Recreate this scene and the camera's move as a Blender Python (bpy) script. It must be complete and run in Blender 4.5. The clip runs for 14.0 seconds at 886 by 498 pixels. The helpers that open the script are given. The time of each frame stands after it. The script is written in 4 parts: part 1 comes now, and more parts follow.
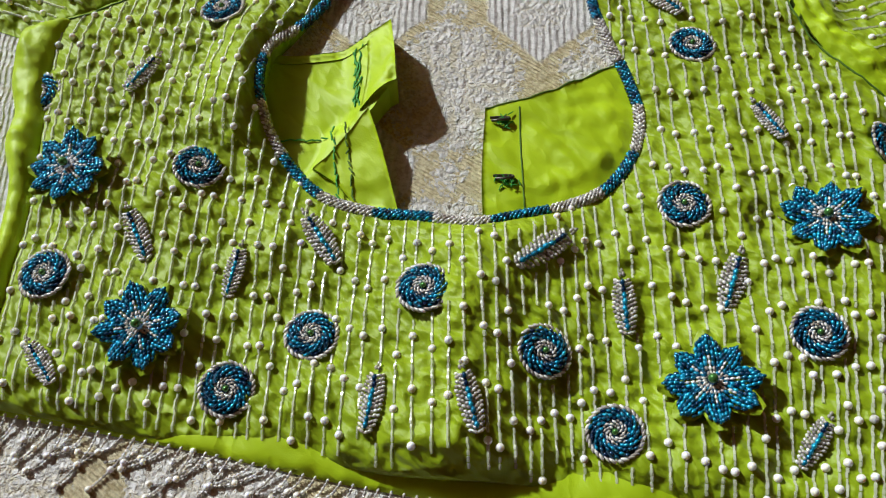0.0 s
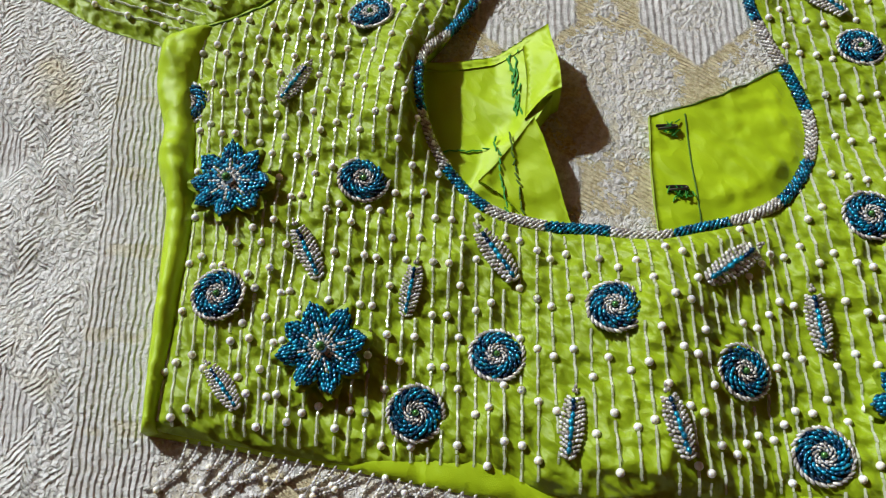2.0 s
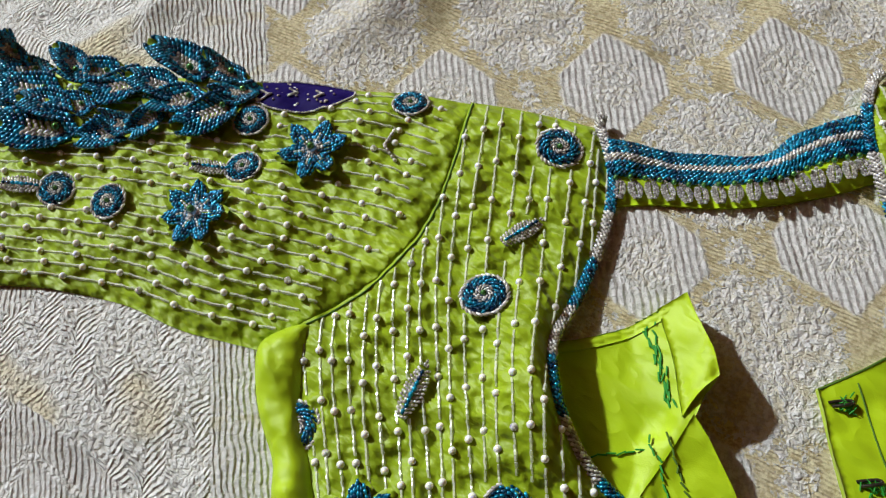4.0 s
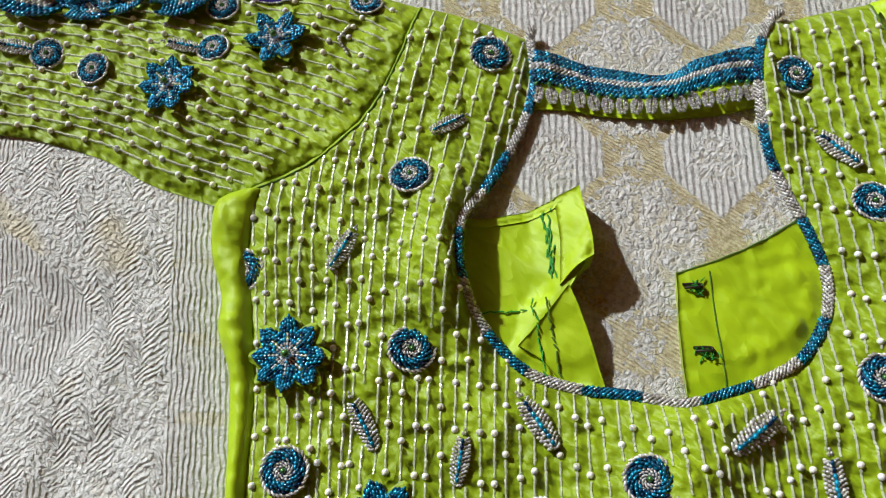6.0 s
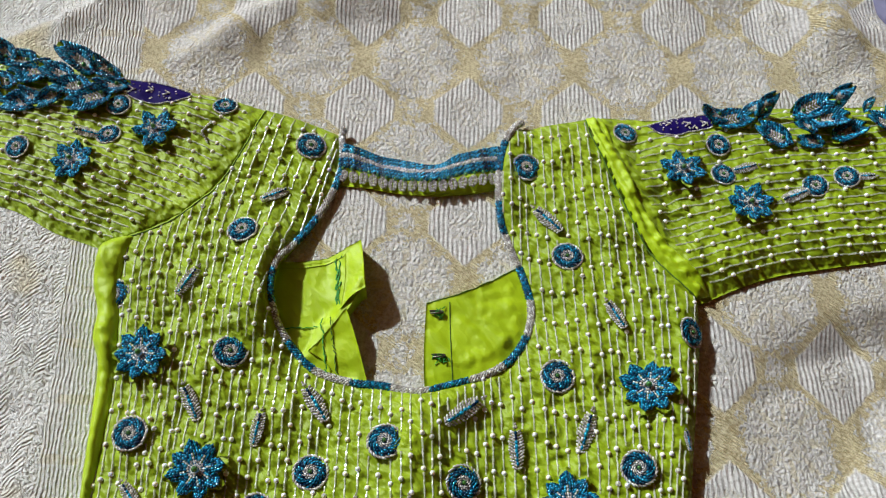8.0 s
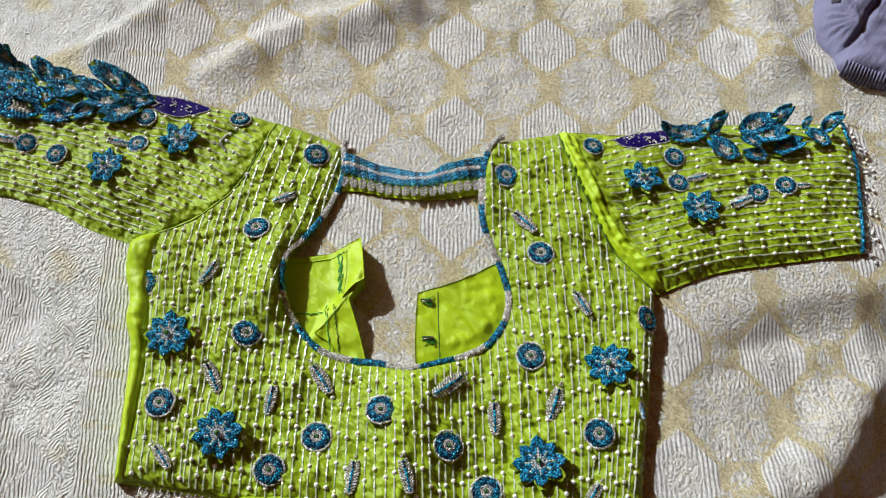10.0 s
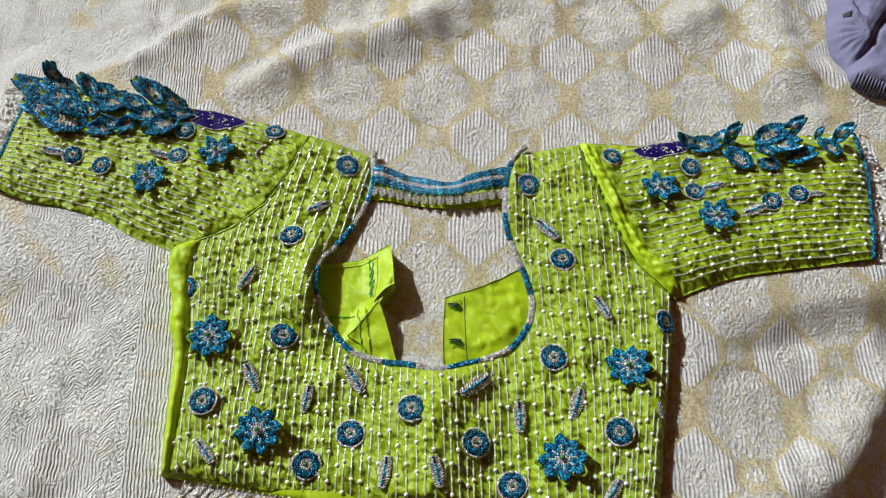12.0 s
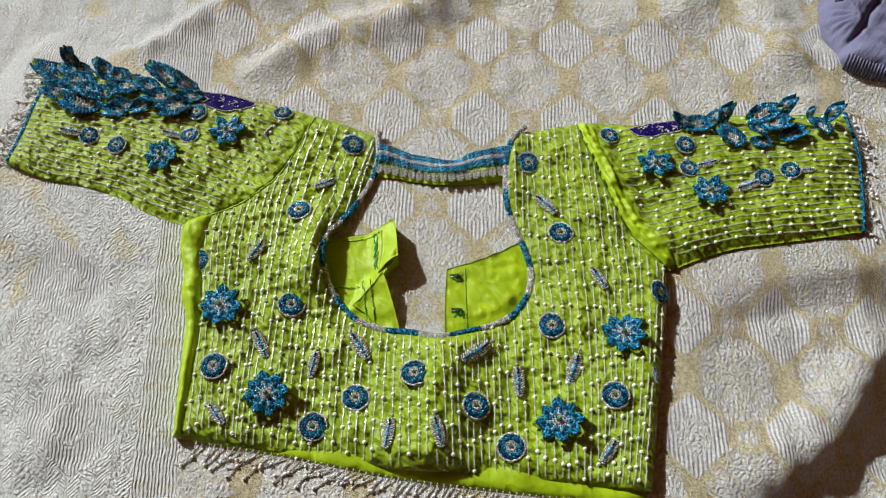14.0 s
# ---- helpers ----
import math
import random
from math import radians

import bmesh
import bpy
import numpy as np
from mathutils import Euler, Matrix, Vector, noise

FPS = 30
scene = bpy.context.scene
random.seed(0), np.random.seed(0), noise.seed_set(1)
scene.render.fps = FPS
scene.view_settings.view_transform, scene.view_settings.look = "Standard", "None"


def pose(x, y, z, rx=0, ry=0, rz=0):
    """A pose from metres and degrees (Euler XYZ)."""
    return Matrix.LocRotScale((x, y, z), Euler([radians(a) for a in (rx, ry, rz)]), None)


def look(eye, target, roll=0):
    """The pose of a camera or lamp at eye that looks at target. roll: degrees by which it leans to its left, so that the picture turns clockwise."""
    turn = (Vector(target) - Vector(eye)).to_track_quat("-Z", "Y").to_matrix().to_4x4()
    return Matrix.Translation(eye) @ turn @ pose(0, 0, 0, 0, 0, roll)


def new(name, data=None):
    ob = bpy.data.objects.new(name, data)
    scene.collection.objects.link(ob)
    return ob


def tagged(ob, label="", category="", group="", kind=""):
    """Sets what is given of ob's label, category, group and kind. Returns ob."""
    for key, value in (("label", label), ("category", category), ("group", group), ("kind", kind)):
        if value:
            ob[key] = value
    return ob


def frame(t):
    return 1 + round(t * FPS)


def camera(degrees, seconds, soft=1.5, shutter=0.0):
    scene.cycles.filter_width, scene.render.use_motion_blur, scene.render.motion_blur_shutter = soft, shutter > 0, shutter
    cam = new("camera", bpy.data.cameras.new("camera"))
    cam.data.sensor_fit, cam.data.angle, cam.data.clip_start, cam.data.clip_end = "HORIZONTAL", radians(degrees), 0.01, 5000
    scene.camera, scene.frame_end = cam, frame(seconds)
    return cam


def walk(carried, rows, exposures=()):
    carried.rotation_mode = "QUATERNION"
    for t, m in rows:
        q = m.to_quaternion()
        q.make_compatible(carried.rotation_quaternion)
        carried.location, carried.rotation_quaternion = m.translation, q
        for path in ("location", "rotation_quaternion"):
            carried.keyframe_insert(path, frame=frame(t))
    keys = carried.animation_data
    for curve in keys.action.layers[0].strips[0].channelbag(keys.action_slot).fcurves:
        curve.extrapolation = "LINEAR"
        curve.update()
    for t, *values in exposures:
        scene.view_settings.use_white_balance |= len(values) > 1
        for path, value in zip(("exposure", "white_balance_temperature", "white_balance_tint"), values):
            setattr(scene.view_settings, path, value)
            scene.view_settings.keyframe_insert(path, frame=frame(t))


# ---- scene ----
from mathutils.geometry import delaunay_2d_cdt
cam = camera(57.0, 14.0, soft=1.15)
PATH = [
    (0, (0.022, -0.222, 0.389), (-0.067, 0.657, -1.405), -2.8),
    (0.5, (0.004, -0.219, 0.396), (-0.081, 0.66, -1.399), -2.6),
    (1, (-0.031, -0.217, 0.395), (-0.109, 0.656, -1.403), -2.3),
    (1.5, (-0.054, -0.215, 0.395), (-0.149, 0.64, -1.411), -3.5),
    (2, (-0.07, -0.206, 0.387), (-0.16, 0.635, -1.425), -3.6),
    (2.5, (-0.095, -0.16, 0.393), (-0.135, 0.668, -1.428), -3.0),
    (3, (-0.117, -0.104, 0.393), (-0.164, 0.781, -1.399), -4.4),
    (3.5, (-0.129, -0.071, 0.403), (-0.221, 0.858, -1.366), -8.7),
    (3.7, (-0.134, -0.061, 0.404), (-0.246, 0.875, -1.36), -10.3),
    (5.8, (-0.12, -0.095, 0.44), (-0.259, 0.685, -1.397), -9.9),
    (6, (-0.094, -0.11, 0.464), (-0.187, 0.624, -1.394), -6.0),
    (6.5, (-0.049, -0.136, 0.516), (-0.072, 0.554, -1.361), 1.6),
    (7, (-0.012, -0.155, 0.565), (-0.042, 0.594, -1.289), 1.4),
    (7.5, (0.01, -0.173, 0.616), (-0.015, 0.68, -1.193), 0.8),
    (8, (0.033, -0.214, 0.633), (0.037, 0.701, -1.145), 2.2),
    (8.2, (0.037, -0.229, 0.651), (0.051, 0.696, -1.122), 2.7),
    (10.3, (0.034, -0.275, 0.721), (0.061, 0.663, -1.045), 3.8),
    (10.5, (0.035, -0.278, 0.725), (0.059, 0.659, -1.041), 3.6),
    (11, (0.035, -0.28, 0.735), (0.056, 0.662, -1.029), 3.4),
    (11.5, (0.024, -0.284, 0.744), (0.046, 0.655, -1.022), 3.4),
    (12, (0.021, -0.289, 0.75), (0.014, 0.66, -1.01), 1.9),
    (12.5, (0.017, -0.296, 0.754), (-0.012, 0.667, -0.999), 0.7),
    (13, (0.022, -0.299, 0.754), (-0.009, 0.664, -0.999), 0.5),
    (13.5, (0.027, -0.312, 0.757), (-0.005, 0.653, -0.995), 0.5),
    (14, (0.03, -0.334, 0.759), (0.0, 0.631, -0.993), 0.6),
]
EXPOSURES = [(0.0, -0.2), (1.0, -0.36), (1.5, -0.5), (2.0, -0.2), (3.0, -0.3), (3.5, -0.24), (6.0, -0.17), (7.0, -0.36), (7.5, -0.36), (8.2, -0.1), (11.0, -0.02), (14.0, -0.16)]
walk(cam, [(t, look(eye, target, roll)) for t, eye, target, roll in PATH], EXPOSURES)

# ---- light ----
world = bpy.data.worlds.new("sky")
scene.world = world
world.use_nodes = True
wn = world.node_tree
sky = wn.nodes.new("ShaderNodeTexSky")
sky.sky_type, sky.sun_disc = "NISHITA", False
SUN_FROM = Vector((-0.60, 0.52, 0.52)).normalized()
sky.sun_elevation = math.asin(SUN_FROM.z)
sky.sun_rotation = math.atan2(SUN_FROM.x, SUN_FROM.y)
wn.links.new(sky.outputs[0], wn.nodes["Background"].inputs[0])
wn.nodes["Background"].inputs[1].default_value = 0.02
sun = bpy.data.lights.new("sun", "SUN")
sun.energy, sun.angle, sun.color = 5.0, radians(2.5), (0.93, 1.0, 1.0)
sun_ob = new("sun", sun)
sun_ob.matrix_world = look(SUN_FROM * 6, (0, 0, 0))
# added fill lamp at the window opening, tinted orange to lift and warm shadows
fill_light = bpy.data.lights.new("warm_fill", "AREA")
fill_light.shape, fill_light.size, fill_light.size_y, fill_light.energy = "RECTANGLE", 2.4, 1.4, 19.0
fill_light.color = (1.0, 0.70, 0.48)
fill_ob = new("warm_fill", fill_light)
fill_ob.matrix_world = look((-1.86, 1.9, 1.65), (0.0, 1.2, 0.6))


# ---- materials ----
def material(name, color, rough=0.6, metal=0.0, spec=0.5):
    m = bpy.data.materials.new(name)
    m.use_nodes = True
    b = m.node_tree.nodes["Principled BSDF"]
    b.inputs["Base Color"].default_value = (*color, 1)
    b.inputs["Roughness"].default_value = rough
    b.inputs["Metallic"].default_value = metal
    b.inputs["Specular IOR Level"].default_value = spec
    return m


class Net:
    """Short ways to build a node tree."""

    def __init__(self, m):
        self.t = m.node_tree
        self.bsdf = self.t.nodes["Principled BSDF"]

    def put(self, socket, v):
        if isinstance(v, (int, float)):
            socket.default_value = v
        elif isinstance(v, tuple):
            socket.default_value = v
        else:
            self.t.links.new(v, socket)

    def node(self, kind, **ins):
        n = self.t.nodes.new(kind)
        for k, v in ins.items():
            self.put(n.inputs[k.replace("_", " ")], v)
        return n

    def math(self, op, a, b=0.0, c=0.0):
        n = self.t.nodes.new("ShaderNodeMath")
        n.operation = op
        for i, v in enumerate((a, b, c)):
            self.put(n.inputs[i], v)
        return n.outputs[0]

    def mix(self, f, a, b):
        n = self.t.nodes.new("ShaderNodeMix")
        n.data_type = "RGBA"
        self.put(n.inputs[0], f)
        self.put(n.inputs[6], a)
        self.put(n.inputs[7], b)
        return n.outputs[2]

    def step(self, v, lo, hi, a=0.0, b=1.0):
        n = self.t.nodes.new("ShaderNodeMapRange")
        n.interpolation_type = "SMOOTHSTEP"
        for i, q in enumerate((v, lo, hi, a, b)):
            self.put(n.inputs[i], q)
        return n.outputs[0]

    def noise(self, vec, scale, detail=2.0, rough=0.5):
        n = self.node("ShaderNodeTexNoise", Vector=vec, Scale=scale, Detail=detail, Roughness=rough)
        return n.outputs[0]

    def coords(self):
        return self.t.nodes.new("ShaderNodeTexCoord").outputs["Object"]

    def stretch(self, vec, sx, sy, sz, turn=0.0):
        if turn:
            first = self.t.nodes.new("ShaderNodeMapping")
            self.put(first.inputs[0], vec)
            first.inputs["Rotation"].default_value = (0, 0, radians(turn))
            vec = first.outputs[0]
        n = self.t.nodes.new("ShaderNodeMapping")
        self.put(n.inputs[0], vec)
        n.inputs["Scale"].default_value = (sx, sy, sz)
        return n.outputs[0]

    def bump(self, height, dist, strength=1.0):
        n = self.t.nodes.new("ShaderNodeBump")
        n.inputs["Strength"].default_value = strength
        n.inputs["Distance"].default_value = dist
        self.put(n.inputs["Height"], height)
        self.put(self.bsdf.inputs["Normal"], n.outputs[0])


def green_fabric(name, crinkle, tone=1.0):
    m = material(name, (0.4, 0.6, 0.01), 0.5, 0.0, 0.35)
    n = Net(m)
    p = n.coords()
    big = n.noise(p, 22.0, 3.0)
    fine = n.noise(p, 900.0, 1.0)
    col = n.mix(n.step(big, 0.35, 0.7), (0.34 * tone, 0.49 * tone, 0.004, 1), (0.43 * tone, 0.61 * tone, 0.006, 1))
    col = n.mix(n.math("MULTIPLY", fine, 0.25), col, (0.27 * tone, 0.42 * tone, 0.004, 1))
    n.put(n.bsdf.inputs["Base Color"], col)
    n.bsdf.inputs["Sheen Weight"].default_value = 0.15
    n.bsdf.inputs["Sheen Tint"].default_value = (0.8, 1.0, 0.3, 1)
    pucker = n.noise(n.stretch(p, 0.75, 1.25, 1.0, 38), 88.0, 1.5, 0.5)
    crest = n.math("ABSOLUTE", n.math("SUBTRACT", n.noise(n.stretch(p, 0.7, 1.3, 1.0, 48), 46.0, 2.0, 0.5), 0.5))
    soft = n.noise(n.stretch(p, 1.0, 0.6, 1.0, -30), 40.0, 2.0, 0.5)
    weave = n.math("MULTIPLY", n.noise(p, 2200.0, 0.0), 0.02)
    h = n.math("ADD", n.math("MULTIPLY", pucker, 1.6 * crinkle), n.math("MULTIPLY", soft, 0.6 + 0.7 * crinkle))
    h = n.math("MULTIPLY_ADD", crest, -0.9 * crinkle - 0.5, h)
    n.bump(n.math("ADD", h, weave), 0.0056)
    return m


def bead_glass(name, dark, light, rough, metal, clear=0.0, milk=0.0):
    """Lined glass beads: every bead differs a little in tone."""
    m = material(name, light, rough, metal, 0.8)
    n = Net(m)
    rnd = n.t.nodes.new("ShaderNodeNewGeometry").outputs["Random Per Island"]
    n.put(n.bsdf.inputs["Base Color"], n.mix(n.math("POWER", rnd, 1.15), (*dark, 1), (*light, 1)))
    n.put(n.bsdf.inputs["Roughness"], n.math("MULTIPLY_ADD", rnd, 0.15, rough))
    n.bsdf.inputs["Coat Weight"].default_value = 0.6
    n.bsdf.inputs["Coat Roughness"].default_value = 0.04
    n.bsdf.inputs["Alpha"].default_value = 1.0 - clear
    n.bsdf.inputs["Subsurface Weight"].default_value = milk
    n.bsdf.inputs["Subsurface Radius"].default_value = (1.0, 0.95, 0.8)
    n.bsdf.inputs["Subsurface Scale"].default_value = 0.001
    return m


GREEN = green_fabric("lime_fabric", 1.0, 0.70)
PLAIN = green_fabric("lime_fabric_plain", 0.08, 1.06)
BLUE = bead_glass("blue_beads", (0.0, 0.015, 0.08), (0.005, 0.42, 0.70), 0.16, 0.45)
SILVER = bead_glass("silver_beads", (0.38, 0.35, 0.33), (1.0, 0.99, 0.99), 0.14, 0.1, 0.15, 0.5)
CLEAR = bead_glass("clear_beads", (0.74, 0.78, 0.60), (1.0, 1.0, 0.97), 0.12, 0.0, 0.52)
PEARL = bead_glass("pearl", (0.97, 0.94, 0.90), (1.0, 0.99, 0.97), 0.2, 0.0, 0.0, 1.0)
EMERALD = bead_glass("green_pearl", (0.02, 0.12, 0.03), (0.12, 0.36, 0.08), 0.14, 0.5)
PEARL.node_tree.nodes["Principled BSDF"].inputs["Sheen Weight"].default_value = 0.6
THREAD = material("green_thread", (0.015, 0.27, 0.02), 0.7)
SEAM = material("seam_thread", (0.06, 0.14, 0.005), 0.8)
HOOK = material("hook_metal", (0.12, 0.11, 0.1), 0.3, 0.9)
VELVET = material("purple_velvet", (0.006, 0.001, 0.075), 0.7, 0.0, 0.08)
VELVET.node_tree.nodes["Principled BSDF"].inputs["Sheen Weight"].default_value = 0.08
VELVET.node_tree.nodes["Principled BSDF"].inputs["Sheen Tint"].default_value = (0.2, 0.1, 1.0, 1)

PX, PY = 0.104, 0.122


def sheet_material():
    """White jacquard with cream ground: ribbed hexagons and flowery medallions in a lattice, a herringbone border."""
    m = material("jacquard", (0.7, 0.66, 0.6), 0.85, 0.0, 0.2)
    n = Net(m)
    p = n.coords()
    warp = n.node("ShaderNodeTexNoise", Vector=p, Scale=9.0, Detail=1.0)
    off = n.t.nodes.new("ShaderNodeVectorMath")
    off.operation = "MULTIPLY_ADD"
    n.put(off.inputs[0], warp.outputs["Color"])
    off.inputs[1].default_value = (0.006, 0.006, 0)
    n.put(off.inputs[2], p)
    sep = n.t.nodes.new("ShaderNodeSeparateXYZ")
    n.put(sep.inputs[0], off.outputs[0])
    x, y = sep.outputs[0], sep.outputs[1]
    raw = n.t.nodes.new("ShaderNodeSeparateXYZ")
    n.put(raw.inputs[0], p)

    def cell(v, period, shift):
        f = n.math("FRACT", n.math("ADD", n.math("DIVIDE", v, period), shift))
        return n.math("ABSOLUTE", n.math("SUBTRACT", f, 0.5))

    def radius(u, v):
        return n.math("SQRT", n.math("ADD", n.math("MULTIPLY", u, u), n.math("MULTIPLY", v, v)))

    def over(f, a, c):
        """a where f is 0, c where f is 1."""
        return n.math("MULTIPLY_ADD", f, n.math("SUBTRACT", c, a), a)

    rx, ry = raw.outputs[0], raw.outputs[1]
    rag = n.math("MULTIPLY", n.math("SUBTRACT", n.noise(p, 190.0, 3.0, 0.7), 0.5), 0.48)
    ax, ay = cell(x, PX, 0.952), cell(y, PY, 0.344)
    bx, by = cell(x, PX, 0.452), cell(y, PY, 0.844)
    hexa = n.math("MAXIMUM", n.math("DIVIDE", ax, 0.315), n.math("DIVIDE", n.math("MULTIPLY_ADD", ax, 0.80, ay), 0.345))
    hexa = n.step(n.math("ADD", hexa, n.math("MULTIPLY", rag, 0.45)), 0.95, 1.05, 1.0, 0.0)
    turn8 = n.math("COSINE", n.math("MULTIPLY", n.math("ARCTAN2", by, bx), 8.0))
    far = n.math("ADD", n.math("MULTIPLY_ADD", turn8, 0.018, radius(bx, by)), rag)
    med = n.step(far, 0.365, 0.395, 1.0, 0.0)
    gaps = n.math("MULTIPLY", n.step(n.math("ADD", turn8, n.math("MULTIPLY", rag, 6.0)), 0.45, 0.85), n.math("MULTIPLY", n.step(far, 0.13, 0.17), n.step(far, 0.29, 0.33, 1.0, 0.0)))
    ringed = n.step(n.math("ABSOLUTE", n.math("SUBTRACT", far, 0.10)), 0.012, 0.03, 1.0, 0.0)
    gaps = n.math("MAXIMUM", gaps, n.math("MULTIPLY", ringed, 0.7))
    med = n.math("MULTIPLY", med, n.math("MULTIPLY_ADD", gaps, -0.5, 1.0))
    bud = n.step(n.math("ADD", radius(cell(x, PX, 0.452), cell(y, PY, 0.344)), rag), 0.05, 0.09, 1.0, 0.0)
    med = n.math("MAXIMUM", med, bud)
    core = n.step(n.math("ADD", radius(ax, ay), n.math("MULTIPLY", rag, 0.6)), 0.13, 0.17, 1.0, 0.0)
    white = n.math("MAXIMUM", hexa, med)
    # the border: a ribbed band, then large ribbed diamonds among knotted and herringbone ground
    slant = n.math("MULTIPLY_ADD", ry, 0.11, n.math("ADD", rx, 0.0))
    border = n.step(slant, -0.238, -0.234, 1.0, 0.0)
    band = n.math("MULTIPLY", border, n.step(slant, -0.280, -0.276))
    bars = n.math("MULTIPLY", n.step(cell(ry, 0.047, 0.2), 0.07, 0.10, 1.0, 0.0), n.step(n.noise(p, 70.0, 1.0), 0.42, 0.55))
    dx, dy = cell(n.math("MULTIPLY_ADD", y, 0.3, x), 0.150, 0.92), cell(y, 0.150, 0.27)
    dist = n.math("ADD", dx, dy)
    diamond = n.step(n.math("ADD", dist, n.math("MULTIPLY", rag, 0.1)), 0.33, 0.345, 1.0, 0.0)
    inner = n.step(n.math("ABSOLUTE", n.math("SUBTRACT", dist, 0.15)), 0.018, 0.026, 1.0, 0.0)
    veil = n.step(n.noise(p, 11.0, 2.0), 0.55, 0.66)
    gold = n.math("MULTIPLY", veil, n.math("SUBTRACT", 1.0, n.math("MAXIMUM", diamond, band)))
    gold = n.math("MAXIMUM", gold, n.math("MULTIPLY", n.math("MULTIPLY", band, bars), 0.5))
    fuzz = n.noise(p, 850.0, 3.0, 0.7)
    wob = n.math("MULTIPLY", n.noise(p, 60.0, 1.0), 0.004)
    diag = n.math("SINE", n.math("MULTIPLY", n.math("ADD", rx, n.math("MULTIPLY_ADD", ry, 1.5, wob)), 1500.0))
    diag2 = n.math("SINE", n.math("MULTIPLY", n.math("ADD", n.math("MULTIPLY", rx, -0.8), n.math("MULTIPLY_ADD", ry, 1.3, wob)), 1300.0))
    ribs = n.math("SINE", n.math("MULTIPLY", n.math("ADD", rx, n.math("MULTIPLY_ADD", fuzz, 0.0008, n.math("MULTIPLY", wob, 0.7))), 1480.0))
    ribs_b = n.math("SINE", n.math("MULTIPLY", n.math("ADD", slant, n.math("MULTIPLY_ADD", fuzz, 0.0012, n.math("MULTIPLY", wob, 1.2))), 1900.0))
    zig = n.math("ABSOLUTE", n.math("SUBTRACT", n.math("FRACT", n.math("MULTIPLY", n.math("MULTIPLY_ADD", wob, 4.0, rx), 42.0)), 0.5))
    chev = n.math("SINE", n.math("MULTIPLY", n.math("ADD", ry, n.math("MULTIPLY_ADD", zig, 0.024, wob)), 1500.0))
    knots = n.node("ShaderNodeTexVoronoi", Vector=n.stretch(p, 1.0, 0.75, 1.0, 0), Scale=300.0).outputs["Distance"]
    knots = n.math("MULTIPLY_ADD", knots, -2.0, 1.0)
    scroll = n.math("SUBTRACT", n.math("MULTIPLY", n.math("ABSOLUTE", n.math("SUBTRACT", n.noise(p, 210.0, 2.0), 0.5)), 9.0), 0.6)
    knots = n.math("ADD", knots, n.math("MULTIPLY", n.math("MINIMUM", scroll, 0.4), 0.6))
    in_hex = n.math("MULTIPLY", hexa, n.math("SUBTRACT", 1.0, core))
    lattice = over(white, n.math("MULTIPLY", diag, 0.6), over(in_hex, n.math("MULTIPLY", knots, 1.3), n.math("MULTIPLY", ribs, 0.62)))
    twill = n.math("MULTIPLY_ADD", n.math("MULTIPLY", chev, n.step(n.noise(p, 26.0, 2.0), 0.36, 0.55)), 0.45, n.math("MULTIPLY", knots, 0.9))
    ground = over(n.math("MULTIPLY", gold, 0.6), twill, n.math("MULTIPLY_ADD", diag2, 0.3, n.math("MULTIPLY", knots, 0.6)))
    ground = over(diamond, ground, over(inner, n.math("MULTIPLY_ADD", ribs_b, 0.4, n.math("MULTIPLY", knots, 0.35)), knots))
    ground = over(band, ground, n.math("MULTIPLY_ADD", ribs_b, 0.45, n.math("MULTIPLY", knots, 0.45)))
    tex = over(border, lattice, n.math("MULTIPLY", ground, 1.7))
    tex = n.math("MULTIPLY_ADD", fuzz, 2.4, tex)
    tex = n.math("SUBTRACT", tex, 0.6)
    cream = n.mix(n.step(n.noise(p, 350.0, 3.0, 0.65), 0.36, 0.62), (0.58, 0.48, 0.28, 1), (0.86, 0.78, 0.54, 1))
    pale = n.mix(n.step(n.noise(p, 300.0, 3.0, 0.65), 0.36, 0.60), (0.65, 0.64, 0.64, 1), (0.90, 0.89, 0.90, 1))
    amount = over(border, white, n.math("SUBTRACT", 1.0, n.math("MULTIPLY", gold, 0.8)))
    fleck = n.math("MULTIPLY", n.step(n.noise(p, 330.0, 2.0, 0.6), 0.36, 0.50, 0.75, 1.0), n.step(scroll, -0.55, -0.1, 0.75, 1.0))
    amount = n.math("MULTIPLY", amount, over(n.math("MAXIMUM", in_hex, n.math("MULTIPLY", border, 0.6)), fleck, 1.0))
    pale = n.mix(n.math("MULTIPLY", border, 0.35), pale, (0.94, 0.98, 1.0, 1))
    col = n.mix(amount, cream, pale)
    # occlusion painted into the colour: low spots of the weave mixed towards brown
    groove_shade = n.step(tex, -0.9, 0.7, 0.0, 1.0)
    col = n.mix(groove_shade, n.mix(0.26, col, (0.50, 0.42, 0.32, 1)), col)
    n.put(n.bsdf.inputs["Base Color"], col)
    n.bump(n.math("MULTIPLY_ADD", amount, 0.9, tex), 0.0010)
    return m


SHEET = sheet_material()


def plaster(name, color):
    m = material(name, color, 0.9)
    n = Net(m)
    p = n.coords()
    n.put(n.bsdf.inputs["Base Color"], n.mix(n.noise(p, 3.0, 4.0), tuple(c * 0.9 for c in color) + (1,), (*color, 1)))
    n.bump(n.noise(p, 60.0, 3.0), 0.004)
    return m


WALL = plaster("warm_wall_paint", (0.55, 0.26, 0.10))
CEIL = plaster("ceiling_paint", (0.66, 0.44, 0.27))
FLOOR = plaster("floor_tile", (0.42, 0.32, 0.24))
WOOD = plaster("brown_wood", (0.16, 0.08, 0.04))


